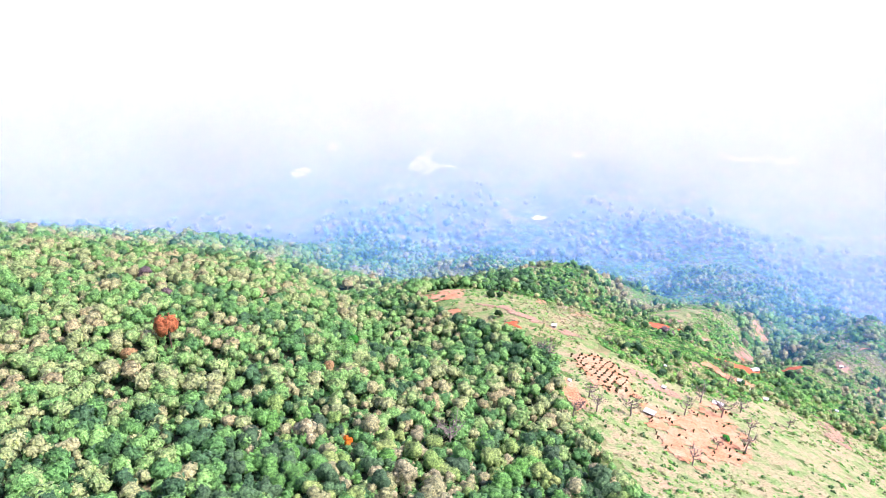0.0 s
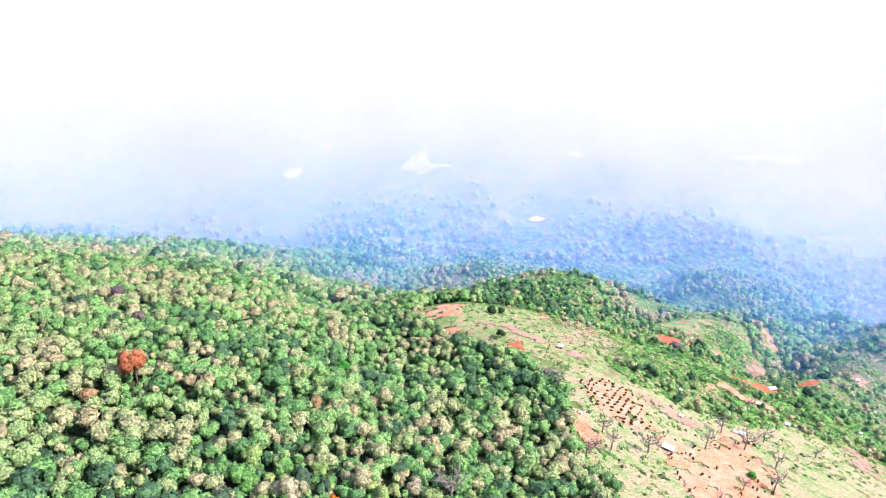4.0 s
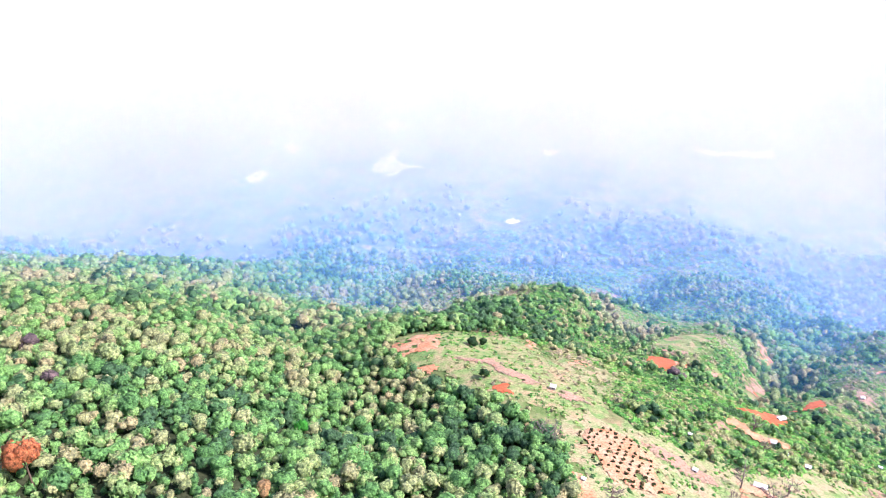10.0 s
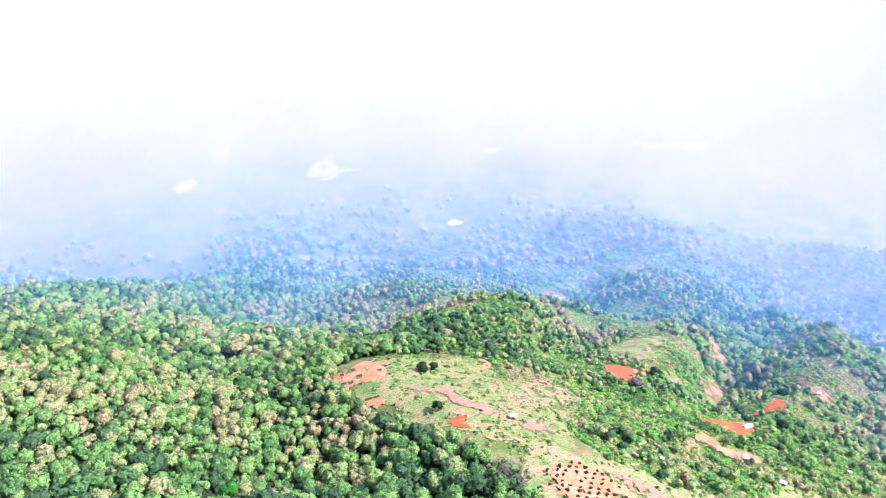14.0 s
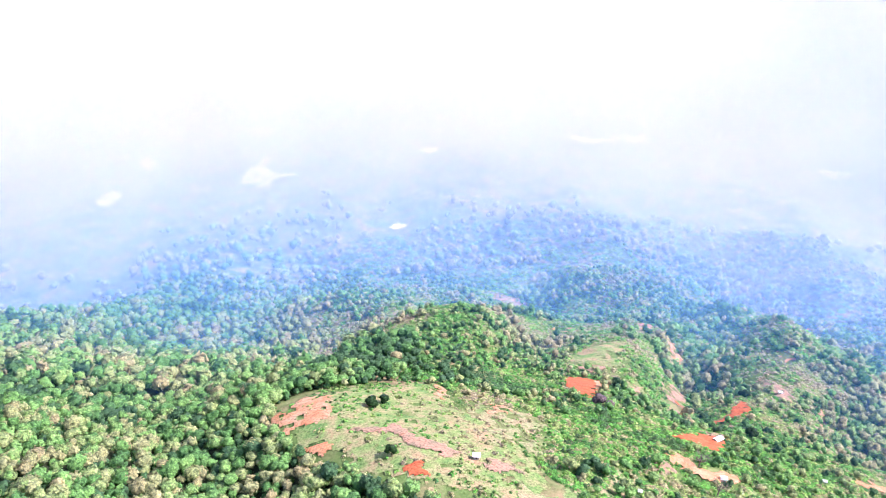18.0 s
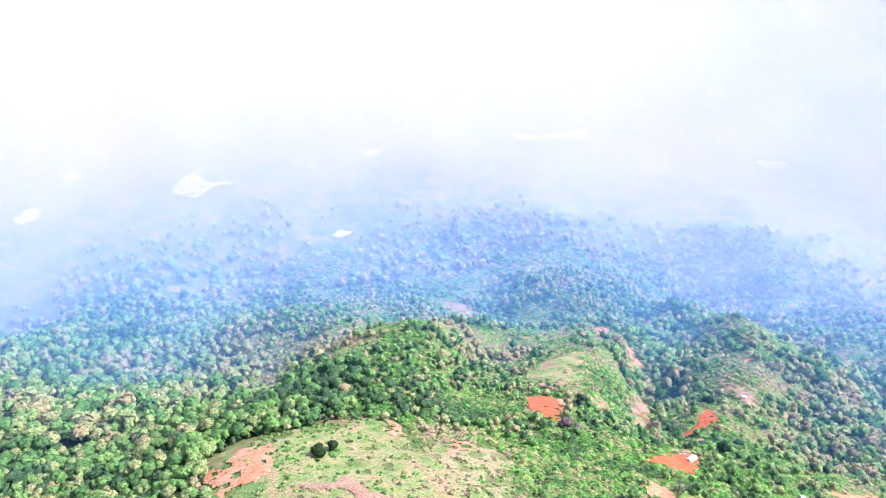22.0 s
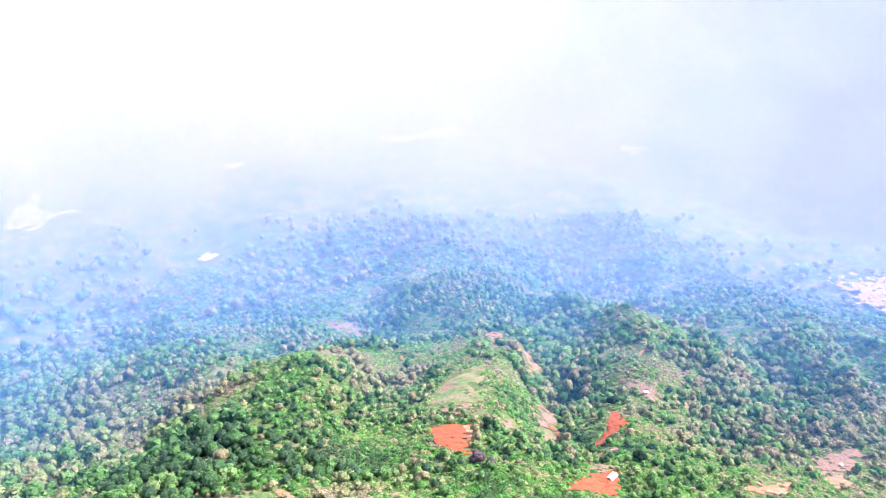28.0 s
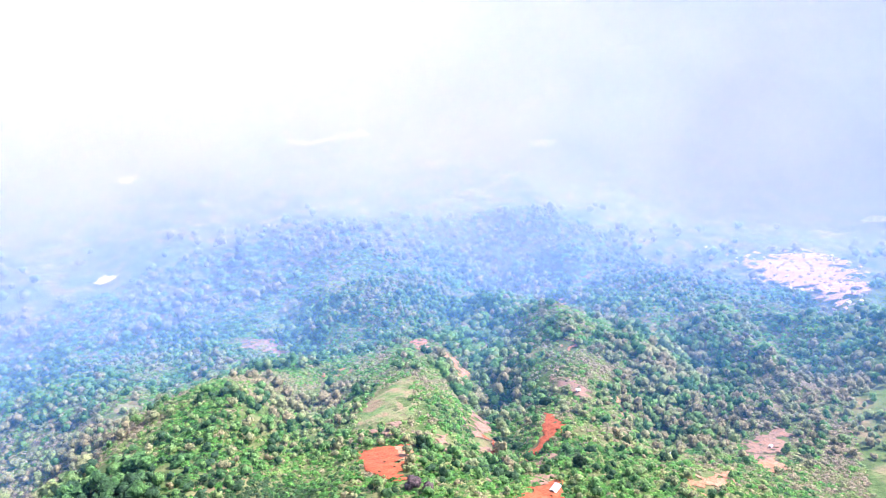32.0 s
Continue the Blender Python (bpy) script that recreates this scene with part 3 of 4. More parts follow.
BUSH_KINDS = [tuft(KIND_RNG, 15) for _ in range(10)]


# dry (+) and lush (-) stretches, and shade painted into the leaf tone (-): x, y, reach, change of tone
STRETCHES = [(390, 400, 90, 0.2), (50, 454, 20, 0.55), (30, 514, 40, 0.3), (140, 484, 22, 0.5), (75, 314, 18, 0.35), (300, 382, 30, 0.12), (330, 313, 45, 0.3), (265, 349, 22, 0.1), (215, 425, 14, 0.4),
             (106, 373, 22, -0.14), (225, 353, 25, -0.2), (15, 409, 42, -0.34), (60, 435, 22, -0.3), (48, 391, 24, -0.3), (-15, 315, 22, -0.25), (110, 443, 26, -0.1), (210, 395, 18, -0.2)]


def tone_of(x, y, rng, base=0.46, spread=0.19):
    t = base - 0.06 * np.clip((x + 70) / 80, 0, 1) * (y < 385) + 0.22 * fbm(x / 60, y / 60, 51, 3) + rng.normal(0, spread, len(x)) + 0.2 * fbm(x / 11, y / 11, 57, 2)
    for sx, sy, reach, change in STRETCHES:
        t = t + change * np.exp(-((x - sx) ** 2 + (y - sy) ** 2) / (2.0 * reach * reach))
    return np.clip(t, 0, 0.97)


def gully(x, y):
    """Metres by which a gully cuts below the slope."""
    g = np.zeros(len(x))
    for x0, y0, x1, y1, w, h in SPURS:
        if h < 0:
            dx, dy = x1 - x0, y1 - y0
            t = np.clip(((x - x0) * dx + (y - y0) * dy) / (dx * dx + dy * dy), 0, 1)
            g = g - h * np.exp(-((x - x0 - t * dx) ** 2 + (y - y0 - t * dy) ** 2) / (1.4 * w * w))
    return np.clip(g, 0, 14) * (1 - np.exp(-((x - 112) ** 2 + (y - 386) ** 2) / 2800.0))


# the nearest trees stand one by one in this stretch of the slope, the rest are joined
def is_single(x, y):
    return (x > -50) & (x < 48) & (y > 100) & (y < 184)


x, y, rng = scatter(-330, 60, 76, 408, 4.3, 1)
k = is_forest(x, y) & (x > -0.75 * y - 45) & (np.hypot(x + 89, y - 185) > 6)
for sx, sy in ((-26, 141), (-38, 238), (-134, 269), (-113, 241), (-111, 239), (-40, 195), (-98, 175)):
    k &= np.hypot(x - sx, y - sy) > 4.5
x, y = x[k], y[k]
r, tone = 1.5 + 2.7 * rng.uniform(0, 1, len(x)) ** 1.4, tone_of(x, y, rng, 0.5, 0.24)
one = is_single(x, y)
one &= np.cumsum(one) <= 320
SINGLES = [(x[i], y[i], r[i], tone[i]) for i in np.nonzero(one)[0]]
x, y, r, tone = x[~one], y[~one], r[~one], tone[~one]
forest_stuff("near_forest", np.stack([x, y, land(x, y) + 2.2], -1), r, tone, NEAR_KINDS, LEAF, "dense mixed green and straw-tinged broadleaf forest")

# undergrowth toned low, so its colour carries the shade between crowns
x, y, rng = scatter(-330, 60, 76, 408, 3.7, 12)
k = is_forest(x, y) & (x > -0.75 * y - 45)
x, y = x[k], y[k]
forest_stuff("forest_understorey", np.stack([x, y, land(x, y) + 0.2], -1), rng.uniform(1.4, 2.3, len(x)), tone_of(x, y, rng, 0.2), LOW_KINDS, LEAF, "dark and bright green undergrowth filling the gaps between crowns", "undergrowth", (0.8, 1.6))

x, y, rng = scatter(-230, 58, -90, 78, 5.6, 13)
forest_stuff("forest_behind", np.stack([x, y, land(x, y) + 1.0], -1), rng.uniform(2.6, 4.8, len(x)), tone_of(x, y, rng, 0.54, 0.22), LOW_KINDS, LEAF, "mixed broadleaf forest running up the slope behind")
x, y, rng = scatter(58, 260, -90, 130, 4.6, 14)
forest_stuff("scrub_behind", np.stack([x, y, land(x, y) - 0.1], -1), rng.uniform(0.7, 2.2, len(x)), tone_of(x, y, rng, 0.5), BUSH_KINDS, SCRUB, "green and tan shrubs on the upper slope", "scrub", (0.5, 1.0))

x, y, rng = scatter(-620, 60, 340, 760, 7.2, 2)
k = is_forest(x, y) & ((y >= 408) | (x <= -330))
x, y = x[k], y[k]
r = rng.uniform(2.8, 5.8, len(x))
forest_stuff("valley_forest", np.stack([x, y, land(x, y) + 2], -1), r, tone_of(x, y, rng, 0.5, 0.21), VALLEY_KINDS, LEAF, "hazy mixed forest filling the valley")

x, y, rng = scatter(0, 640, 205, 760, 6.0, 3)
lush = fbm(x / 50, y / 50, 70, 3) + 0.05 * gully(x, y) + 0.75 * np.exp(-((x - 95) ** 2 + (y - 405) ** 2) / 3700.0)
k = ~inside(x, y, OPEN) & ~is_forest(x, y) & (lush + rng.uniform(-0.5, 0.5, len(x)) > 0.1) & ~inside(x, y, TOWN) & (np.hypot(x - 107, y - 370) > 25)
for hole in HOLES:
    k &= ~inside(x, y, hole)
x, y = x[k], y[k]
r = rng.uniform(1.4, 3.1, len(x)) * (1 + 0.04 * gully(x, y)) * (1 + 0.45 * np.clip((np.hypot(x - 20, y - 165) - 290) / 150, 0, 1))
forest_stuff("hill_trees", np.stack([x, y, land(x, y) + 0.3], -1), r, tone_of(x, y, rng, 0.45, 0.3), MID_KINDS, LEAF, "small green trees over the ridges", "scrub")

def ridge_scrub(gap, seed, near, far, low, high, label):
    x, y, rng = scatter(-15, 640, 205, 900, gap, seed)
    away = np.hypot(x - 20, y - 165)
    k = ~is_forest(x, y) & ~inside(x, y, OPEN) & (fbm(x / 18, y / 18, 90, 3) + rng.uniform(-0.6, 0.6, len(x)) > -0.9) & ~inside(x, y, TOWN) & (away >= near) & (away < far) & (x < 2.2 * (y - 105))
    for hole in HOLES:
        mid = np.mean(hole, 0)
        k &= ~inside(x, y, mid + (np.array(hole) - mid) * 0.86)
    for bald, keep in ((SHOULDER, 0.45), (SLIP, 0.3)):
        k &= ~inside(x, y, bald) | (rng.uniform(0, 1, len(x)) < keep)
    x, y = x[k], y[k]
    r = low + (high - low) * rng.uniform(0, 1, len(x)) ** 1.6
    # shade in the gullies is put into the scrub's tone
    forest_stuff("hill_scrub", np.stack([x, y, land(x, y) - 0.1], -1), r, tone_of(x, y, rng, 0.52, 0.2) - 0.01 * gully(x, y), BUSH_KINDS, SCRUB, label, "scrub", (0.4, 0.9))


ridge_scrub(1.95, 6, 0, 385, 0.8, 2.0, "bright green and tan shrubs over the nearer ridges")
ridge_scrub(3.2, 8, 385, 600, 1.3, 2.8, "blue-green and tan shrubs over the further ridges")
ridge_scrub(5.2, 9, 600, 860, 2.0, 4.2, "pale shrubs over the far slopes")

BRUSH_SIDE = [(47, 322), (67, 321), (95, 320), (92, 295), (74, 273), (60, 285), (50, 304)]
x, y, rng = scatter(-15, 240, 130, 358, 2.0, 7)
k = inside(x, y, OPEN) & (fbm(x / 16, y / 16, 33, 3) + rng.uniform(-0.7, 0.7, len(x)) > -0.15 - 0.5 * inside(x, y, BRUSH_SIDE))
for hole in (*BARE, [(16, 301), (29, 297), (31, 301), (34, 296), (37, 288), (45, 282), (50, 277), (45, 273), (38, 278), (32, 285), (31, 291), (17, 298)]):
    k &= ~inside(x, y, hole)
x, y = x[k], y[k]
r = 0.3 + 0.9 * rng.uniform(0, 1, len(x)) ** 1.8
forest_stuff("meadow_scrub", np.stack([x, y, land(x, y) - 0.05], -1), r, tone_of(x, y, rng, 0.5), BUSH_KINDS, SCRUB, "tufts and low green bushes in the meadow", "scrub", (0.6, 1.1))

x, y, rng = scatter(-700, 1300, 250, 1350, 14.0, 4)
k = ((y > 760) | (x > 640) | (x < -620)) & (np.arctan2(x, y) < 1.35) & (np.arctan2(x, y) > -0.78) & ~inside(x, y, TOWN) & (fbm(x / 120, y / 120, 44, 3) + rng.uniform(-0.4, 0.4, len(x)) > -0.5) & (np.hypot(x - 20, y - 160) < rng.uniform(620, 900, len(x)))
x, y = x[k], y[k]
r = rng.uniform(3.6, 7.4, len(x))
forest_stuff("far_forest", np.stack([x, y, land(x, y) + 1], -1), r, tone_of(x, y, rng, 0.66), FAR_KINDS, LEAF, "far pale woods on the plain")


# ---------------------------------------------------------------- single trees
def part(name, me, parent, label=""):
    ob = new(name, me)
    ob.parent = parent
    return tagged(ob, label)


def tube(path, radii, sides=6):
    """A tapered limb along a line of points."""
    path = np.asarray(path, float)
    vs = []
    for i, (p, r) in enumerate(zip(path, radii)):
        d = path[min(i + 1, len(path) - 1)] - path[max(i - 1, 0)]
        d /= np.linalg.norm(d) + 1e-9
        s = np.cross(d, (0.31, 0.9, 0.2))
        s /= np.linalg.norm(s) + 1e-9
        t = np.cross(d, s)
        a = np.linspace(0, 2 * np.pi, sides, endpoint=False)[:, None]
        vs.append(p + r * (np.cos(a) * s + np.sin(a) * t))
    f = []
    for i in range(len(path) - 1):
        for j in range(sides):
            q = (j + 1) % sides
            f.append((i * sides + j, i * sides + q, (i + 1) * sides + q, (i + 1) * sides + j))
    return np.concatenate(vs), np.array(f)


def joined(pieces):
    vs, fs, n = [], [], 0
    for v, f in pieces:
        vs.append(v)
        fs.append(np.asarray(f) + n)
        n += len(v)
    return np.concatenate(vs), np.concatenate(fs)


def bark_material(name, dark, light):
    m, n, l, b = material(name, 0.9, 0.2)
    co = world_coord(n)
    l.new(ramp_node(n, l, noise_node(n, l, 2.5, 5, 0.7, co), [(0.3, dark), (0.7, light)]), b.inputs["Base Color"])
    bump_node(n, l, noise_node(n, l, 6.0, 4, 0.7, co), b, 0.6, 0.1)
    return m


BARK = bark_material("bark", (0.09, 0.06, 0.04), (0.2, 0.15, 0.11))
GREY_BARK = bark_material("grey_bark", (0.16, 0.13, 0.12), (0.36, 0.30, 0.28))


def limbs(rng, height, spread, count, trunk_r, twigs=0):
    """A trunk with limbs leaving its upper half, and twigs on them."""
    bend = rng.normal(0, 0.03 * height, (4, 2))
    line = [(bend[i, 0] * i / 3, bend[i, 1] * i / 3, height * i / 3) for i in range(4)]
    trunk = tube(line, [trunk_r, trunk_r * 0.8, trunk_r * 0.55, trunk_r * 0.25])
    out = []
    for k in range(count):
        h = height * rng.uniform(0.4, 0.9)
        a = rng.uniform(0, 2 * np.pi)
        ln = spread * rng.uniform(0.6, 1.0)
        base = np.array([np.interp(h, [p[2] for p in line], [p[0] for p in line]), np.interp(h, [p[2] for p in line], [p[1] for p in line]), h])
        mid = base + np.array([np.cos(a), np.sin(a), 0.5]) * ln * 0.5
        tip = base + np.array([np.cos(a + 0.3), np.sin(a + 0.3), 0.9]) * ln
        one_limb = [tube([base, mid, tip], [trunk_r * 0.42, trunk_r * 0.28, trunk_r * 0.1], 5)]
        for _ in range(twigs):
            s = mid + (tip - mid) * rng.uniform(0, 0.9)
            e = s + rng.normal(0, 1, 3) * ln * 0.22 + np.array([0, 0, ln * 0.25])
            one_limb.append(tube([s, (s + e) / 2 + rng.normal(0, 0.05, 3), e], [trunk_r * 0.16, trunk_r * 0.1, trunk_r * 0.05], 4))
        out.append(joined(one_limb))
    return trunk, out


TONE_CLASSES = [("dark green", [(0.0, (0.075, 0.14, 0.08)), (1.0, (0.11, 0.23, 0.095))]),
                ("green", [(0.0, (0.12, 0.29, 0.10)), (1.0, (0.16, 0.41, 0.09))]),
                ("olive green", [(0.0, (0.26, 0.42, 0.12)), (1.0, (0.37, 0.44, 0.16))]),
                ("straw-tinged olive", [(0.0, (0.36, 0.38, 0.18)), (1.0, (0.46, 0.42, 0.25))])]


def tree_model(rng, colour, mat, kind="broadleaf tree", lumps=6, leaves=260, squash=1.0):
    tree = new("tree")
    t, b = limbs(rng, 1.05, 0.55, 3, 0.075)
    part("trunk", mesh_from("trunk", t[0], t[1], BARK), tree)
    for lv, lf in b:
        part("limb", mesh_from("limb", lv, lf, BARK), tree)
    cv, cf, cn = crown(rng, lumps, leaves, fine=True, spray=(0.05, 0.13))
    part("crown", puffed(mesh_from("crown", cv * (1, 1, squash) + (0, 0, 0.35 + (1 - squash) * 0.9), cf, mat), cn), tree)
    return tagged(tree, f"{colour} {kind} with a rounded crown in the forest", "tree")


rng = np.random.default_rng(11)
MODELS = []
for colour, stops in TONE_CLASSES:
    mat = foliage_material("leaves_" + colour.replace(" ", "_").replace("-", "_"), stops, by_tone=False)
    MODELS.append([tree_model(rng, colour, mat) for _ in range(3)])


def stand(x, y, size, turn=0.0, tall=1.0, sink=0.2):
    return Matrix.LocRotScale((x, y, float(land(x, y)) - sink), Euler((0, 0, turn)), (size, size, size * tall))


used_model = set()
for sx, sy, sr, st in SINGLES[:330]:
    c = 0 if st < 0.22 else 1 if st < 0.48 else 2 if st < 0.66 else 3
    m = MODELS[c][rng.integers(0, 3)]
    at = stand(sx, sy, sr, rng.uniform(0, 6.28), rng.uniform(0.95, 1.4))
    if m.name not in used_model:
        used_model.add(m.name)
        m.matrix_basis = Matrix.LocRotScale(at.to_translation(), at.to_quaternion(), at.to_scale())
        m["group"] = "trees of the near forest"
    else:
        o = copy_thing(m, Matrix.Identity(4))
        o.matrix_basis = at


def own_tree(x, y, size, label, mat, tall=1.2, lumps=7, leaves=230, category="tree", squash=1.0):
    rng_ = np.random.default_rng(int(abs(x * 7 + y)))
    t = tree_model(rng_, "green", mat, lumps=lumps, leaves=leaves, squash=squash)
    t.matrix_basis = stand(x, y, size, 1.0, tall)
    return tagged(t, label, category)


FLAME = foliage_material("flame_leaves", [(0.0, (0.52, 0.17, 0.07)), (1.0, (0.54, 0.2, 0.08))], by_tone=False)
ORANGE = foliage_material("orange_leaves", [(0.0, (0.75, 0.16, 0.01)), (1.0, (0.8, 0.22, 0.02))], by_tone=False)
VIVID = foliage_material("vivid_leaves", [(0.0, (0.03, 0.28, 0.03)), (1.0, (0.05, 0.34, 0.04))], by_tone=False)
YELLOW = foliage_material("yellow_leaves", [(0.0, (0.36, 0.38, 0.06)), (1.0, (0.45, 0.42, 0.08))], by_tone=False)
PURPLE = foliage_material("purple_leaves", [(0.0, (0.13, 0.10, 0.10)), (1.0, (0.2, 0.15, 0.15))], by_tone=False)
RUST = foliage_material("rust_leaves", [(0.0, (0.36, 0.22, 0.10)), (1.0, (0.42, 0.27, 0.13))], by_tone=False)
DARK = foliage_material("dark_leaves", [(0.0, (0.02, 0.06, 0.02)), (1.0, (0.03, 0.09, 0.025))], by_tone=False)
own_tree(-89, 185, 4.4, "flame-red flowering tree standing out of green forest", FLAME, 2.6, squash=0.62)
own_tree(-26, 141, 1.7, "small bright orange flowering tree in the forest", ORANGE, 2.2, squash=0.55)
own_tree(-38, 238, 3.2, "vivid light green tree in the forest", VIVID, 1.9, squash=0.6)
own_tree(-113, 241, 3.0, "purple-brown tree beside the flame tree", PURPLE, 1.5)
own_tree(-134, 269, 4.0, "purple-brown thinly leaved tree in the forest", PURPLE, 1.4)
own_tree(-111, 239, 2.2, "pale yellow-green tree beside a purple one", YELLOW, 1.2)
own_tree(-40, 195, 2.8, "rust-brown tree in the forest", RUST, 1.1)
own_tree(-98, 175, 3.2, "rust-brown tree among straw-tinged crowns", RUST, 1.1)
own_tree(-150, 170, 3.4, "rust-orange tree in the forest", RUST, 1.1)
own_tree(27, 279, 2.4, "dark green round tree standing in the meadow", DARK, 1.2)
own_tree(26, 316, 3.2, "dark green bushy tree on the hilltop meadow", DARK, 1.0)
own_tree(31, 320, 2.6, "dark green bushy tree on the hilltop meadow", DARK, 1.0)
own_tree(108, 199, 1.9, "green bush in the orange-red field", VIVID, 1.0)
own_tree(130, 336, 3.4, "dark purple-green trees below the red cutting", PURPLE, 1.0)
own_tree(132, 330, 3.0, "dark purple-green tree below the red cutting", PURPLE, 1.0)
own_tree(158, 369, 3.6, "dark green tree on the ridge beside red earth", DARK, 1.1)
own_tree(200, 318, 3.4, "dark green tree below the red gully", DARK, 1.1)
own_tree(250, 381, 3.6, "dark green tree beside the red gully", DARK, 1.2)
own_tree(258, 389, 3.8, "dark green tree above the red gully", DARK, 1.2)

BRUSH = foliage_material("thin_leaves", [(0.0, (0.10, 0.09, 0.08)), (1.0, (0.2, 0.17, 0.13))], by_tone=False)


def bare_tree(x, y, height, label):
    r = np.random.default_rng(int(x * 31 + y))
    tree = new("bare_tree")
    t, b = limbs(r, 1.0, 0.62, 9, 0.05, 7)
    part("trunk", mesh_from("trunk", t[0], t[1], GREY_BARK), tree)
    for lv, lf in b:
        part("limb", mesh_from("limb", lv, lf, GREY_BARK), tree)
    cv, cf, cn = crown(r, 6, 60, spray=(0.025, 0.07))
    cv, cf, cn = cv[-180:], np.arange(180).reshape(-1, 3), cn[-180:]
    part("foliage", puffed(mesh_from("foliage", cv * (0.62, 0.62, 0.6) + (0, 0, 0.6), cf, BRUSH), cn), tree)
    tree.matrix_basis = stand(x, y, height, 0.4)
    return tagged(tree, label, "tree", group="bare trees")


for bx, by, bh in ((70, 199, 8), (114, 218, 8), (109, 228, 7), (96, 212, 7), (135, 259, 6), (113, 193, 7), (55, 204, 6), (56, 195, 7), (42, 229, 8), (40, 235, 7),
                   (2, 154, 9), (142, 279, 6), (84, 172, 6), (122, 209, 6), (150, 229, 5), (100, 189, 5), (128, 230, 6), (46, 188, 7)):
    bare_tree(bx, by, bh, "grey almost leafless tree on the dry slope" if bx > 44 else "grey bare tree at the forest edge")

# ---------------------------------------------------------------- field bushes and stumps
rng = np.random.default_rng(21)
COFFEE = foliage_material("coffee_leaves", [(0.0, (0.05, 0.07, 0.025)), (1.0, (0.12, 0.10, 0.04))], by_tone=False)
bush_meshes = []
for _ in range(4):
    bv, bf, bn = crown(rng, 5, 26, flat=0.6)
    bush_meshes.append(puffed(mesh_from("bush", bv, bf, COFFEE), bn))
fx, fy = np.meshgrid(np.arange(48, 82, 3.1), np.arange(206, 254, 2.7))
fx, fy = fx + (np.arange(fx.shape[0]) % 2)[:, None] * 1.5, fy
for bx, by in zip(fx.ravel() + rng.uniform(-0.5, 0.5, fx.size), fy.ravel() + rng.uniform(-0.5, 0.5, fx.size)):
    if inside(np.array(bx), np.array(by), FIELD) and rng.random() < 0.88:
        b = new("bush", bush_meshes[rng.integers(0, 4)])
        b.matrix_basis = stand(bx, by, rng.uniform(0.5, 0.9), rng.uniform(0, 6), 1.1, -0.6)
        tagged(b, "small dark brown-green planted bush on red soil", "bush", group="bushes planted in the red field")
stump_meshes = []
for _ in range(3):
    sv, sf = tube([(0, 0, -0.3), (0.05, 0, 0.5), (0.12, 0.05, 1.0)], [0.34, 0.26, 0.2], 7)
    cv, cf, cn = crown(rng, 2, 14)
    stump_meshes.append((mesh_from("stump", sv, sf, BARK, True), puffed(mesh_from("shoots", cv * 0.9 + (0, 0, 0.4), cf, COFFEE), cn)))
count = 0
while count < 46:
    sx, sy = rng.uniform(74, 124), rng.uniform(168, 236)
    if inside(np.array(sx), np.array(sy), LOW_FIELD):
        a, c = stump_meshes[count % 3]
        st = new("stump", a)
        st.matrix_basis = stand(sx, sy, rng.uniform(0.5, 1.0), rng.uniform(0, 6), 1.0, -0.6)
        tagged(st, "dark stump with brown shoots on red soil", "stump", group="stumps in the red field")
        part("shoots", c, st)
        count += 1

# ---------------------------------------------------------------- houses
def paint_material(name, colour, rough=0.6, wear=0.75, metal=0.0):
    m, n, l, b = material(name, rough, 0.4)
    co = world_coord(n)
    l.new(ramp_node(n, l, noise_node(n, l, 1.2, 5, 0.7, co), [(0.3, tuple(c * wear for c in colour)), (0.65, colour)]), b.inputs["Base Color"])
    b.inputs["Metallic"].default_value = metal
    return m


TIN = paint_material("tin_roof", (0.72, 0.76, 0.80), 0.4, 0.8)
WHITE = paint_material("white_wall", (0.78, 0.75, 0.70), 0.8)
THATCH = paint_material("weathered_board", (0.36, 0.28, 0.2), 0.9, 0.6)
DARKWOOD = paint_material("dark_door", (0.10, 0.07, 0.05), 0.7)
TILE = paint_material("pink_roof", (0.72, 0.48, 0.42), 0.7)


def box(x0, x1, y0, y1, z0, z1):
    v = [(x, y, z) for z in (z0, z1) for y in (y0, y1) for x in (x0, x1)]
    return np.array(v, float), np.array([(0, 2, 3, 1), (4, 5, 7, 6), (0, 1, 5, 4), (2, 6, 7, 3), (0, 4, 6, 2), (1, 3, 7, 5)])


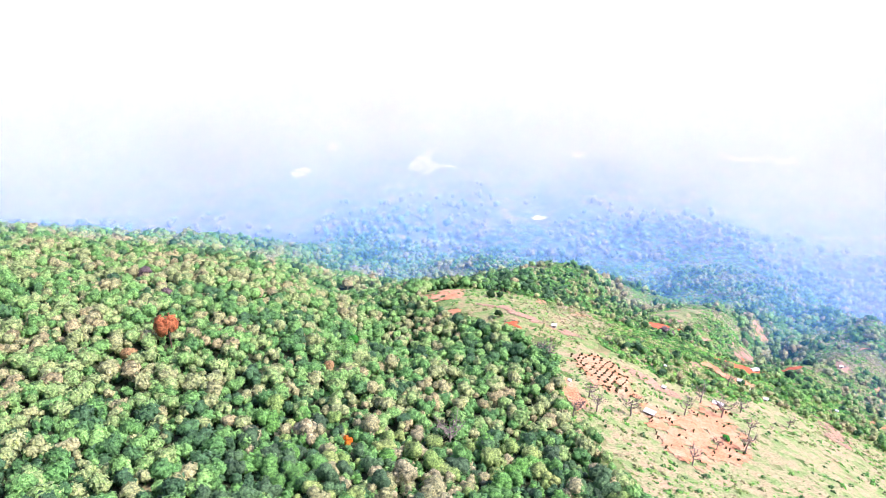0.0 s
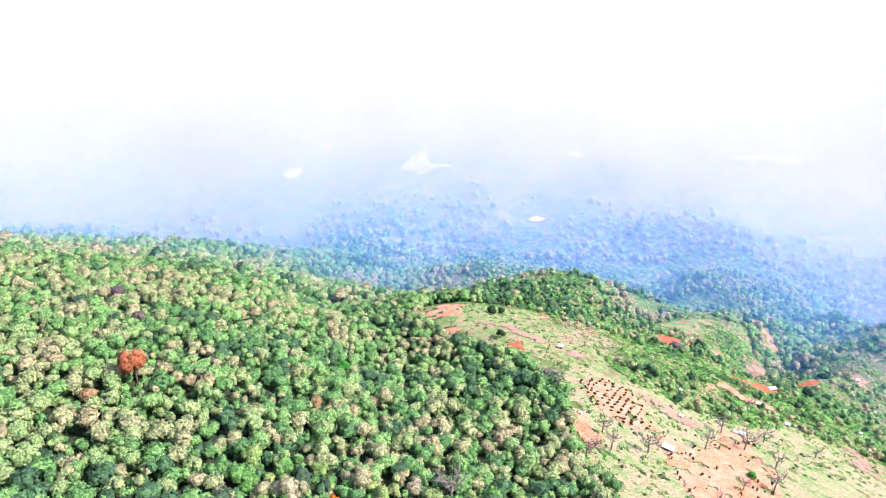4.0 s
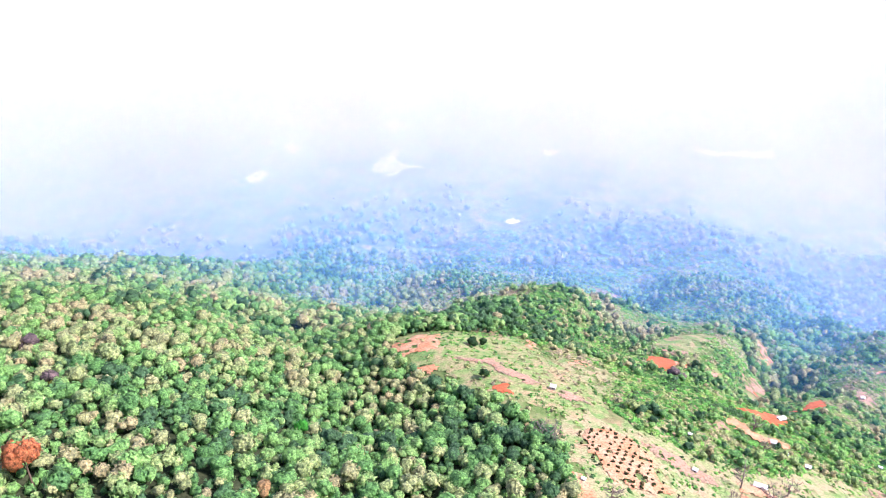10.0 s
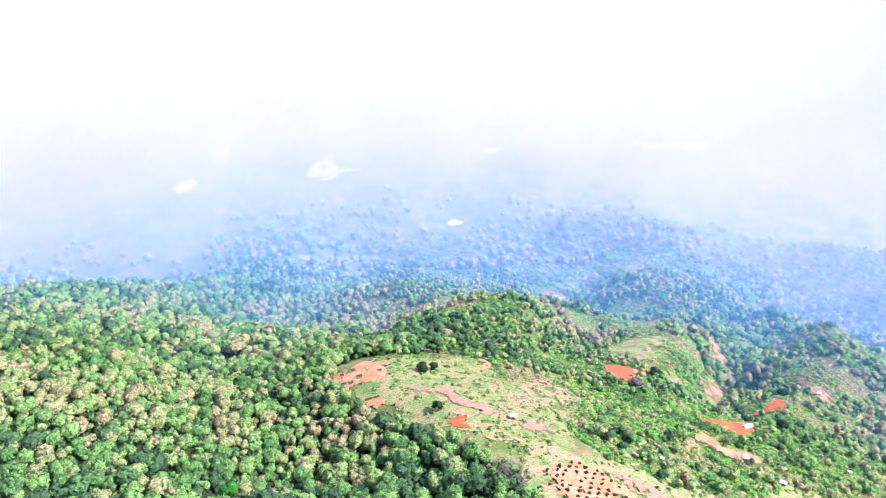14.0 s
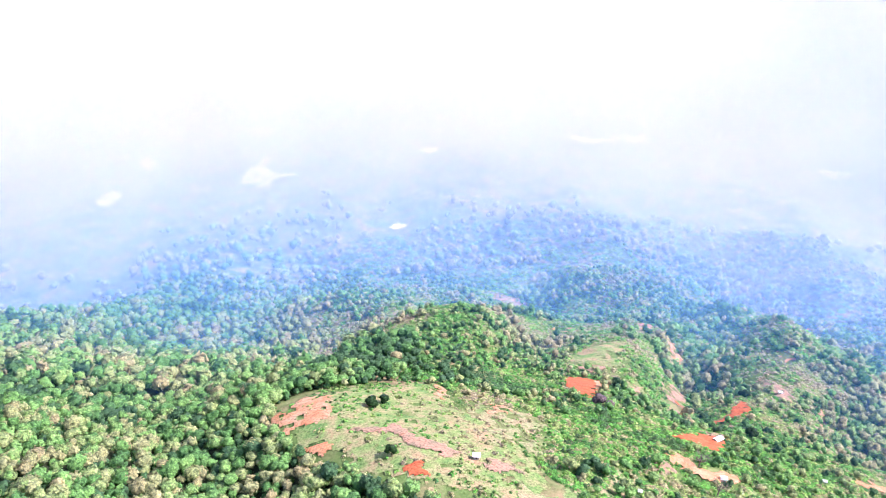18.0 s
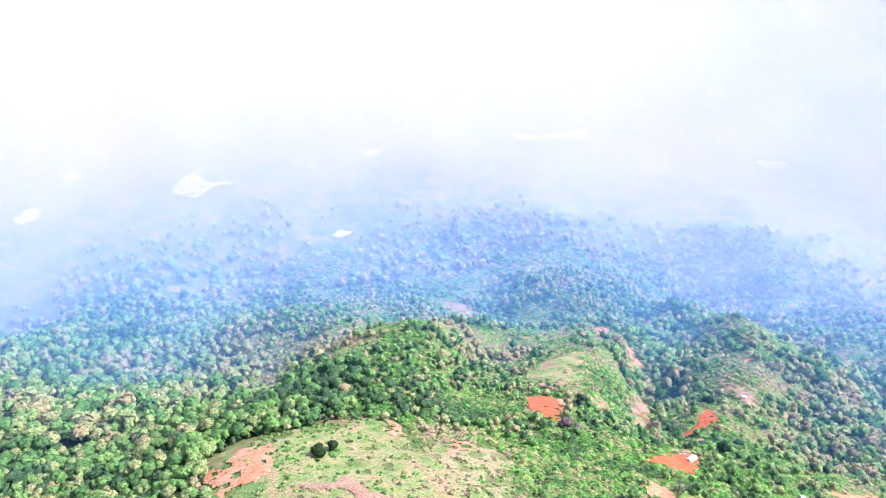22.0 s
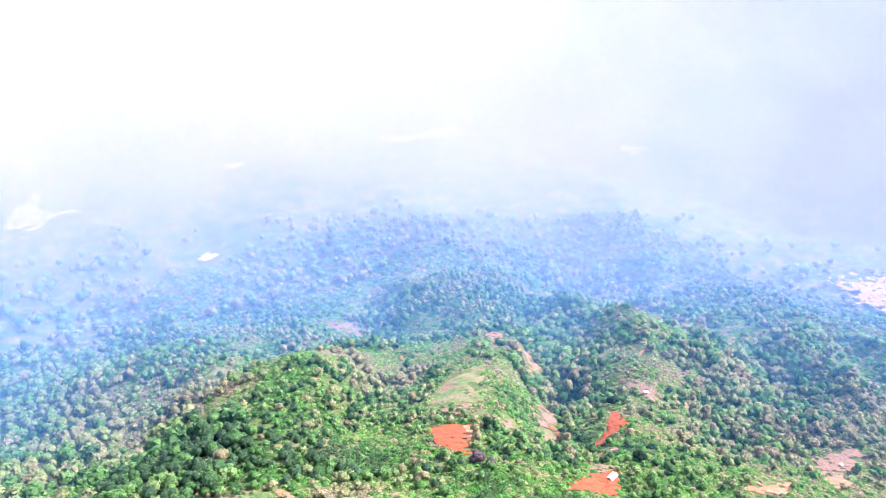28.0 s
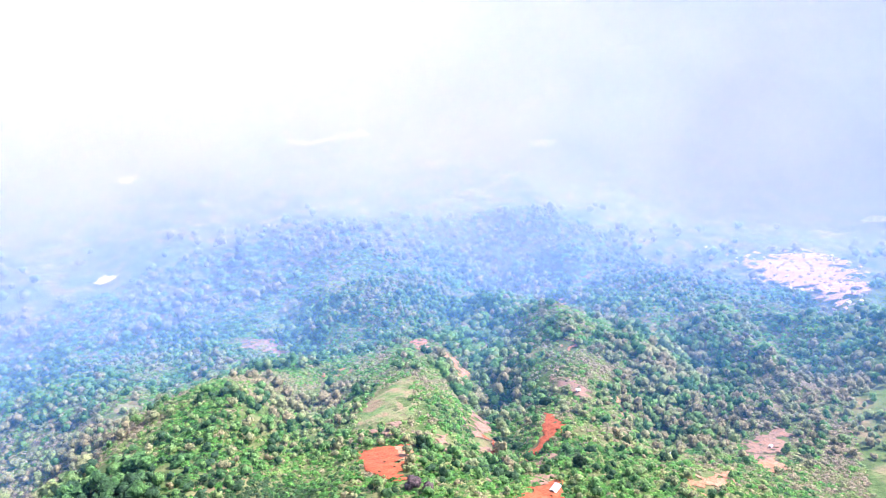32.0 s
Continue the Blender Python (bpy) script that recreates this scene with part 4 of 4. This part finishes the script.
def hut_parts(w, d, h, rise, roof, wall):
    """Meshes of a small gabled hut, w by d metres, with walls h high."""
    t, out = 0.12, []
    for name, b in (("wall", box(-w / 2, w / 2, -d / 2, -d / 2 + t, -0.6, h)), ("wall", box(-w / 2, w / 2, d / 2 - t, d / 2, -0.6, h)),
                    ("wall", box(-w / 2, -w / 2 + t, -d / 2 + t, d / 2 - t, -0.6, h)), ("wall", box(w / 2 - t, w / 2, -d / 2 + t, d / 2 - t, -0.6, h))):
        out.append((name, mesh_from(name, *b, wall, False)))
    for side in (-1, 1):
        out.append(("gable", mesh_from("gable", np.array([(side * (w / 2 - 0.02), -d / 2, h), (side * (w / 2 - 0.02), d / 2, h), (side * (w / 2 - 0.02), 0, h + rise),
                                                           (side * (w / 2 - t), -d / 2, h), (side * (w / 2 - t), d / 2, h), (side * (w / 2 - t), 0, h + rise)]),
                                       np.array([(0, 1, 2), (5, 4, 3), (0, 3, 4), (0, 4, 1), (1, 4, 5), (1, 5, 2), (2, 5, 3), (2, 3, 0)]), wall, False)))
    o = 0.4
    for s in (-1, 1):
        e = h - rise * o / (d / 2)
        rv = []
        n = 15
        for i in range(n):
            u = -w / 2 - o + (w + 2 * o) * i / (n - 1)
            rib = 0.05 * (i % 2)
            for q, (yy, zz) in enumerate(((0, h + rise), (s * (d / 2 + o), e))):
                rv += [(u, yy, zz + rib), (u, yy, zz - 0.06)]
        rf = []
        for i in range(n - 1):
            a, b_ = 4 * i, 4 * i + 4
            rf += [(a, b_, b_ + 2, a + 2), (a + 1, a + 3, b_ + 3, b_ + 1), (a + 2, b_ + 2, b_ + 3, a + 3)]
        out.append(("roof_panel", mesh_from("roof_panel", np.array(rv), np.array(rf), roof, False)))
    out.append(("door", mesh_from("door", *box(-0.35, 0.35, -d / 2 - 0.04, -d / 2 + 0.01, 0.0, h - 0.1), DARKWOOD, False)))
    out.append(("window", mesh_from("window", *box(w * 0.25, w * 0.25 + 0.5, -d / 2 - 0.04, -d / 2 + 0.01, 0.7, 1.2), DARKWOOD, False)))
    return out


def hut(x, y, turn, pieces, label, name="hut", category="hut", group="", size=1.0):
    h = new(name)
    front = None
    for n, me in pieces:
        ob = part(n, me, front if n in ("door", "window") else h)
        front = front or ob
    h.matrix_basis = stand(x, y, size * 0.8, radians(turn), 1.0, -0.75)
    return tagged(h, label, category, group)


big = hut_parts(4.6, 2.6, 1.5, 0.6, TIN, THATCH)
small = hut_parts(2.4, 2.0, 1.5, 0.5, TIN, WHITE)
long_ = hut_parts(5.0, 2.0, 1.4, 0.4, TIN, WHITE)
hut(79, 204, -38, big, "hut with a bluish white tin roof on the red slope")
hut(118, 231, -30, long_, "long low hut with a white tin roof above the red field")
hut(53, 273, -20, small, "small white hut beside the dirt road")
hut(146, 270, -25, small, "small white house on a bare orange yard")
hut(173, 307, 15, big, "hut with a white tin roof in an orange-red yard")
hut(49, 212, -40, small, "tiny pale shelter on the red strip", size=0.6)
hut(94, 232, -40, small, "small grey shelter on the slope", size=0.75)
hut(153, 256, -35, small, "small pale hut on the grassy slope", size=0.9)
hut(147, 262, -35, small, "small pale hut on the grassy slope", size=0.7)
hut(103, 257, -35, small, "tiny white shelter in green scrub", size=0.6)
hut(269, 375, -20, small, "small white house on the pale sandy slope", size=1.0)
hut(256, 309, 10, small, "small white hut in green scrub", size=0.7)
hut(314, 289, 0, small, "small white hut at a pink clearing", size=0.8)
hut(207, 281, -30, small, "small pale hut on the dry slope", size=0.7)

# ---------------------------------------------------------------- the town on the plain
rng = np.random.default_rng(31)
kinds = []
for roof in (TILE, TILE, WHITE):
    kinds.append(hut_parts(9, 7, 3.2, 2.0, roof, WHITE))
placed, tries = [], 0
while len(placed) < 120 and tries < 6000:
    tries += 1
    tx, ty = rng.uniform(532, 769), rng.uniform(333, 557)
    if inside(np.array(tx), np.array(ty), TOWN) and all((tx - a) ** 2 + (ty - b) ** 2 > 121 for a, b in placed):
        placed.append((tx, ty))
        pieces = [p for p in kinds[rng.integers(0, 3)] if p[0] in ("wall", "roof_panel")]
        h = hut(tx, ty, rng.uniform(-10, 10) + 90 * rng.integers(0, 2), pieces, "small pale house in a distant town", "house", "house", "houses of the town", rng.uniform(0.3, 0.55))
        h.location.z += 3.6


# ---------------------------------------------------------------- haze, glowing backdrop at the rim
def map_node(n, l, value, a, b, c, d):
    m = n.new("ShaderNodeMapRange")
    for key, v in (("From Min", a), ("From Max", b), ("To Min", c), ("To Max", d)):
        m.inputs[key].default_value = v
    l.new(value, m.inputs["Value"])
    return m.outputs[0]


def math_node(n, l, op, a, b, clamp=False):
    m = n.new("ShaderNodeMath")
    m.operation, m.use_clamp = op, clamp
    for s, v in zip(m.inputs, (a, b)):
        if isinstance(v, float):
            s.default_value = v
        else:
            l.new(v, s)
    return m.outputs[0]


def vapour(name, alpha, colour):
    """Thin vapour: a share alpha(n, l) of the light scattered alike from any side, the rest let through."""
    m = bpy.data.materials.new(name)
    m.use_nodes = True
    n, l = m.node_tree.nodes, m.node_tree.links
    n.remove(n["Principled BSDF"])
    dif, tr, all_, up = n.new("ShaderNodeBsdfDiffuse"), n.new("ShaderNodeBsdfTransparent"), n.new("ShaderNodeMixShader"), n.new("ShaderNodeCombineXYZ")
    up.inputs["Z"].default_value = 1.0
    l.new(colour(n, l), dif.inputs["Color"])
    l.new(up.outputs[0], dif.inputs["Normal"])
    l.new(alpha(n, l), all_.inputs[0])
    l.new(tr.outputs[0], all_.inputs[1])
    l.new(dif.outputs[0], all_.inputs[2])
    l.new(all_.outputs[0], n["Material Output"].inputs["Surface"])
    return m


HAZE_MID, HAZE_LOW, HAZE_TOP = (45, 180), -480.0, -50.0
HAZE_FROM, HAZE_SPAN = -200.0, 1590.0


def haze_depth(n, l):
    """How deep a veil lies in the haze, kept on its mesh: 0 at the near edge, 1 at the far rim."""
    a = n.new("ShaderNodeAttribute")
    a.attribute_name = "depth"
    return a.outputs["Fac"]


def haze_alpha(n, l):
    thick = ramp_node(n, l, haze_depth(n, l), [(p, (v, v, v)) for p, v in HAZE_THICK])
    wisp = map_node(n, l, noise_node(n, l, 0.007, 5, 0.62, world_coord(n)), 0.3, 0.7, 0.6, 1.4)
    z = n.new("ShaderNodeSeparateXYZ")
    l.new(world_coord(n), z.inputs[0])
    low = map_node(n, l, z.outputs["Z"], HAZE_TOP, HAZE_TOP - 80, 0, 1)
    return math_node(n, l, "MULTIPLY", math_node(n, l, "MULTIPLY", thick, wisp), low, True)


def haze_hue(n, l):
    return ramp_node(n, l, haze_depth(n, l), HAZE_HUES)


# share of light scattered by one veil, and its hue, by depth: the distance tint, blue to white, is painted in
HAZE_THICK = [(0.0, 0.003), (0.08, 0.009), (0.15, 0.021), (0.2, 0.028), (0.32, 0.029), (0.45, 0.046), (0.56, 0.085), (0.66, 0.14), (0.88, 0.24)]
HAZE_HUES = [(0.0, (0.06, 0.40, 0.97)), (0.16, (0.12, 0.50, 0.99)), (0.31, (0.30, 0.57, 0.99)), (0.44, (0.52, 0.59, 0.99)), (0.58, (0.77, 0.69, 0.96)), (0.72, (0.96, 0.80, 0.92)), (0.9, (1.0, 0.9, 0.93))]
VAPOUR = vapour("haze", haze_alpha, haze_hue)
# sheets stand in for the haze: nested bowls that open away from the hill, each further out than the last
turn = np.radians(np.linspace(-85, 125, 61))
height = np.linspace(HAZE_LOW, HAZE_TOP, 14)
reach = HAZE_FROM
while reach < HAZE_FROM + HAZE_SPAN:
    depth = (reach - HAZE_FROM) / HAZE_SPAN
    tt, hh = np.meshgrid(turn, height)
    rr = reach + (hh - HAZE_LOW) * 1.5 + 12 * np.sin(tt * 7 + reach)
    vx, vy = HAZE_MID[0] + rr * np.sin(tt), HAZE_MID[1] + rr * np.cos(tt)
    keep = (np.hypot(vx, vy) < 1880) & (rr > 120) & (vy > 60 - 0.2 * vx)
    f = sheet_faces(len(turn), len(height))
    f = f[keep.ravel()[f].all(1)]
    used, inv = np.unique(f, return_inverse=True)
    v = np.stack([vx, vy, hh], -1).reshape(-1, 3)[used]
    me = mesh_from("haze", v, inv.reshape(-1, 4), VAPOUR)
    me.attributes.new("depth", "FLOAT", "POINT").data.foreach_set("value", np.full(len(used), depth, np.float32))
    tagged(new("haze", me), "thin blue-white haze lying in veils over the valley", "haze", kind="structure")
    reach += 40 + max(0, reach - 800) * 0.05

# added wall at the rim of the plain, glowing white in place of far haze
rim = bpy.data.materials.new("far_haze_glow")
rim.use_nodes = True
rim.node_tree.nodes.remove(rim.node_tree.nodes["Principled BSDF"])
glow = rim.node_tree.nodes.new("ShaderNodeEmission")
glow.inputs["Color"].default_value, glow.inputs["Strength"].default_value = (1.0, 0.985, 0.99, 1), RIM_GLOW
rim.node_tree.links.new(glow.outputs[0], rim.node_tree.nodes["Material Output"].inputs["Surface"])
a = np.linspace(0, 2 * np.pi, 97)[:-1]
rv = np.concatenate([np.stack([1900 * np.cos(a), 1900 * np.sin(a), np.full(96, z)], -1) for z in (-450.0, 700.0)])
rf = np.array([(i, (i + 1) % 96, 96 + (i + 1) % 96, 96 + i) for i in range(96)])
tagged(new("backdrop", mesh_from("backdrop", rv, rf, rim)), "glowing white backdrop in place of the far haze", "sky", kind="structure")
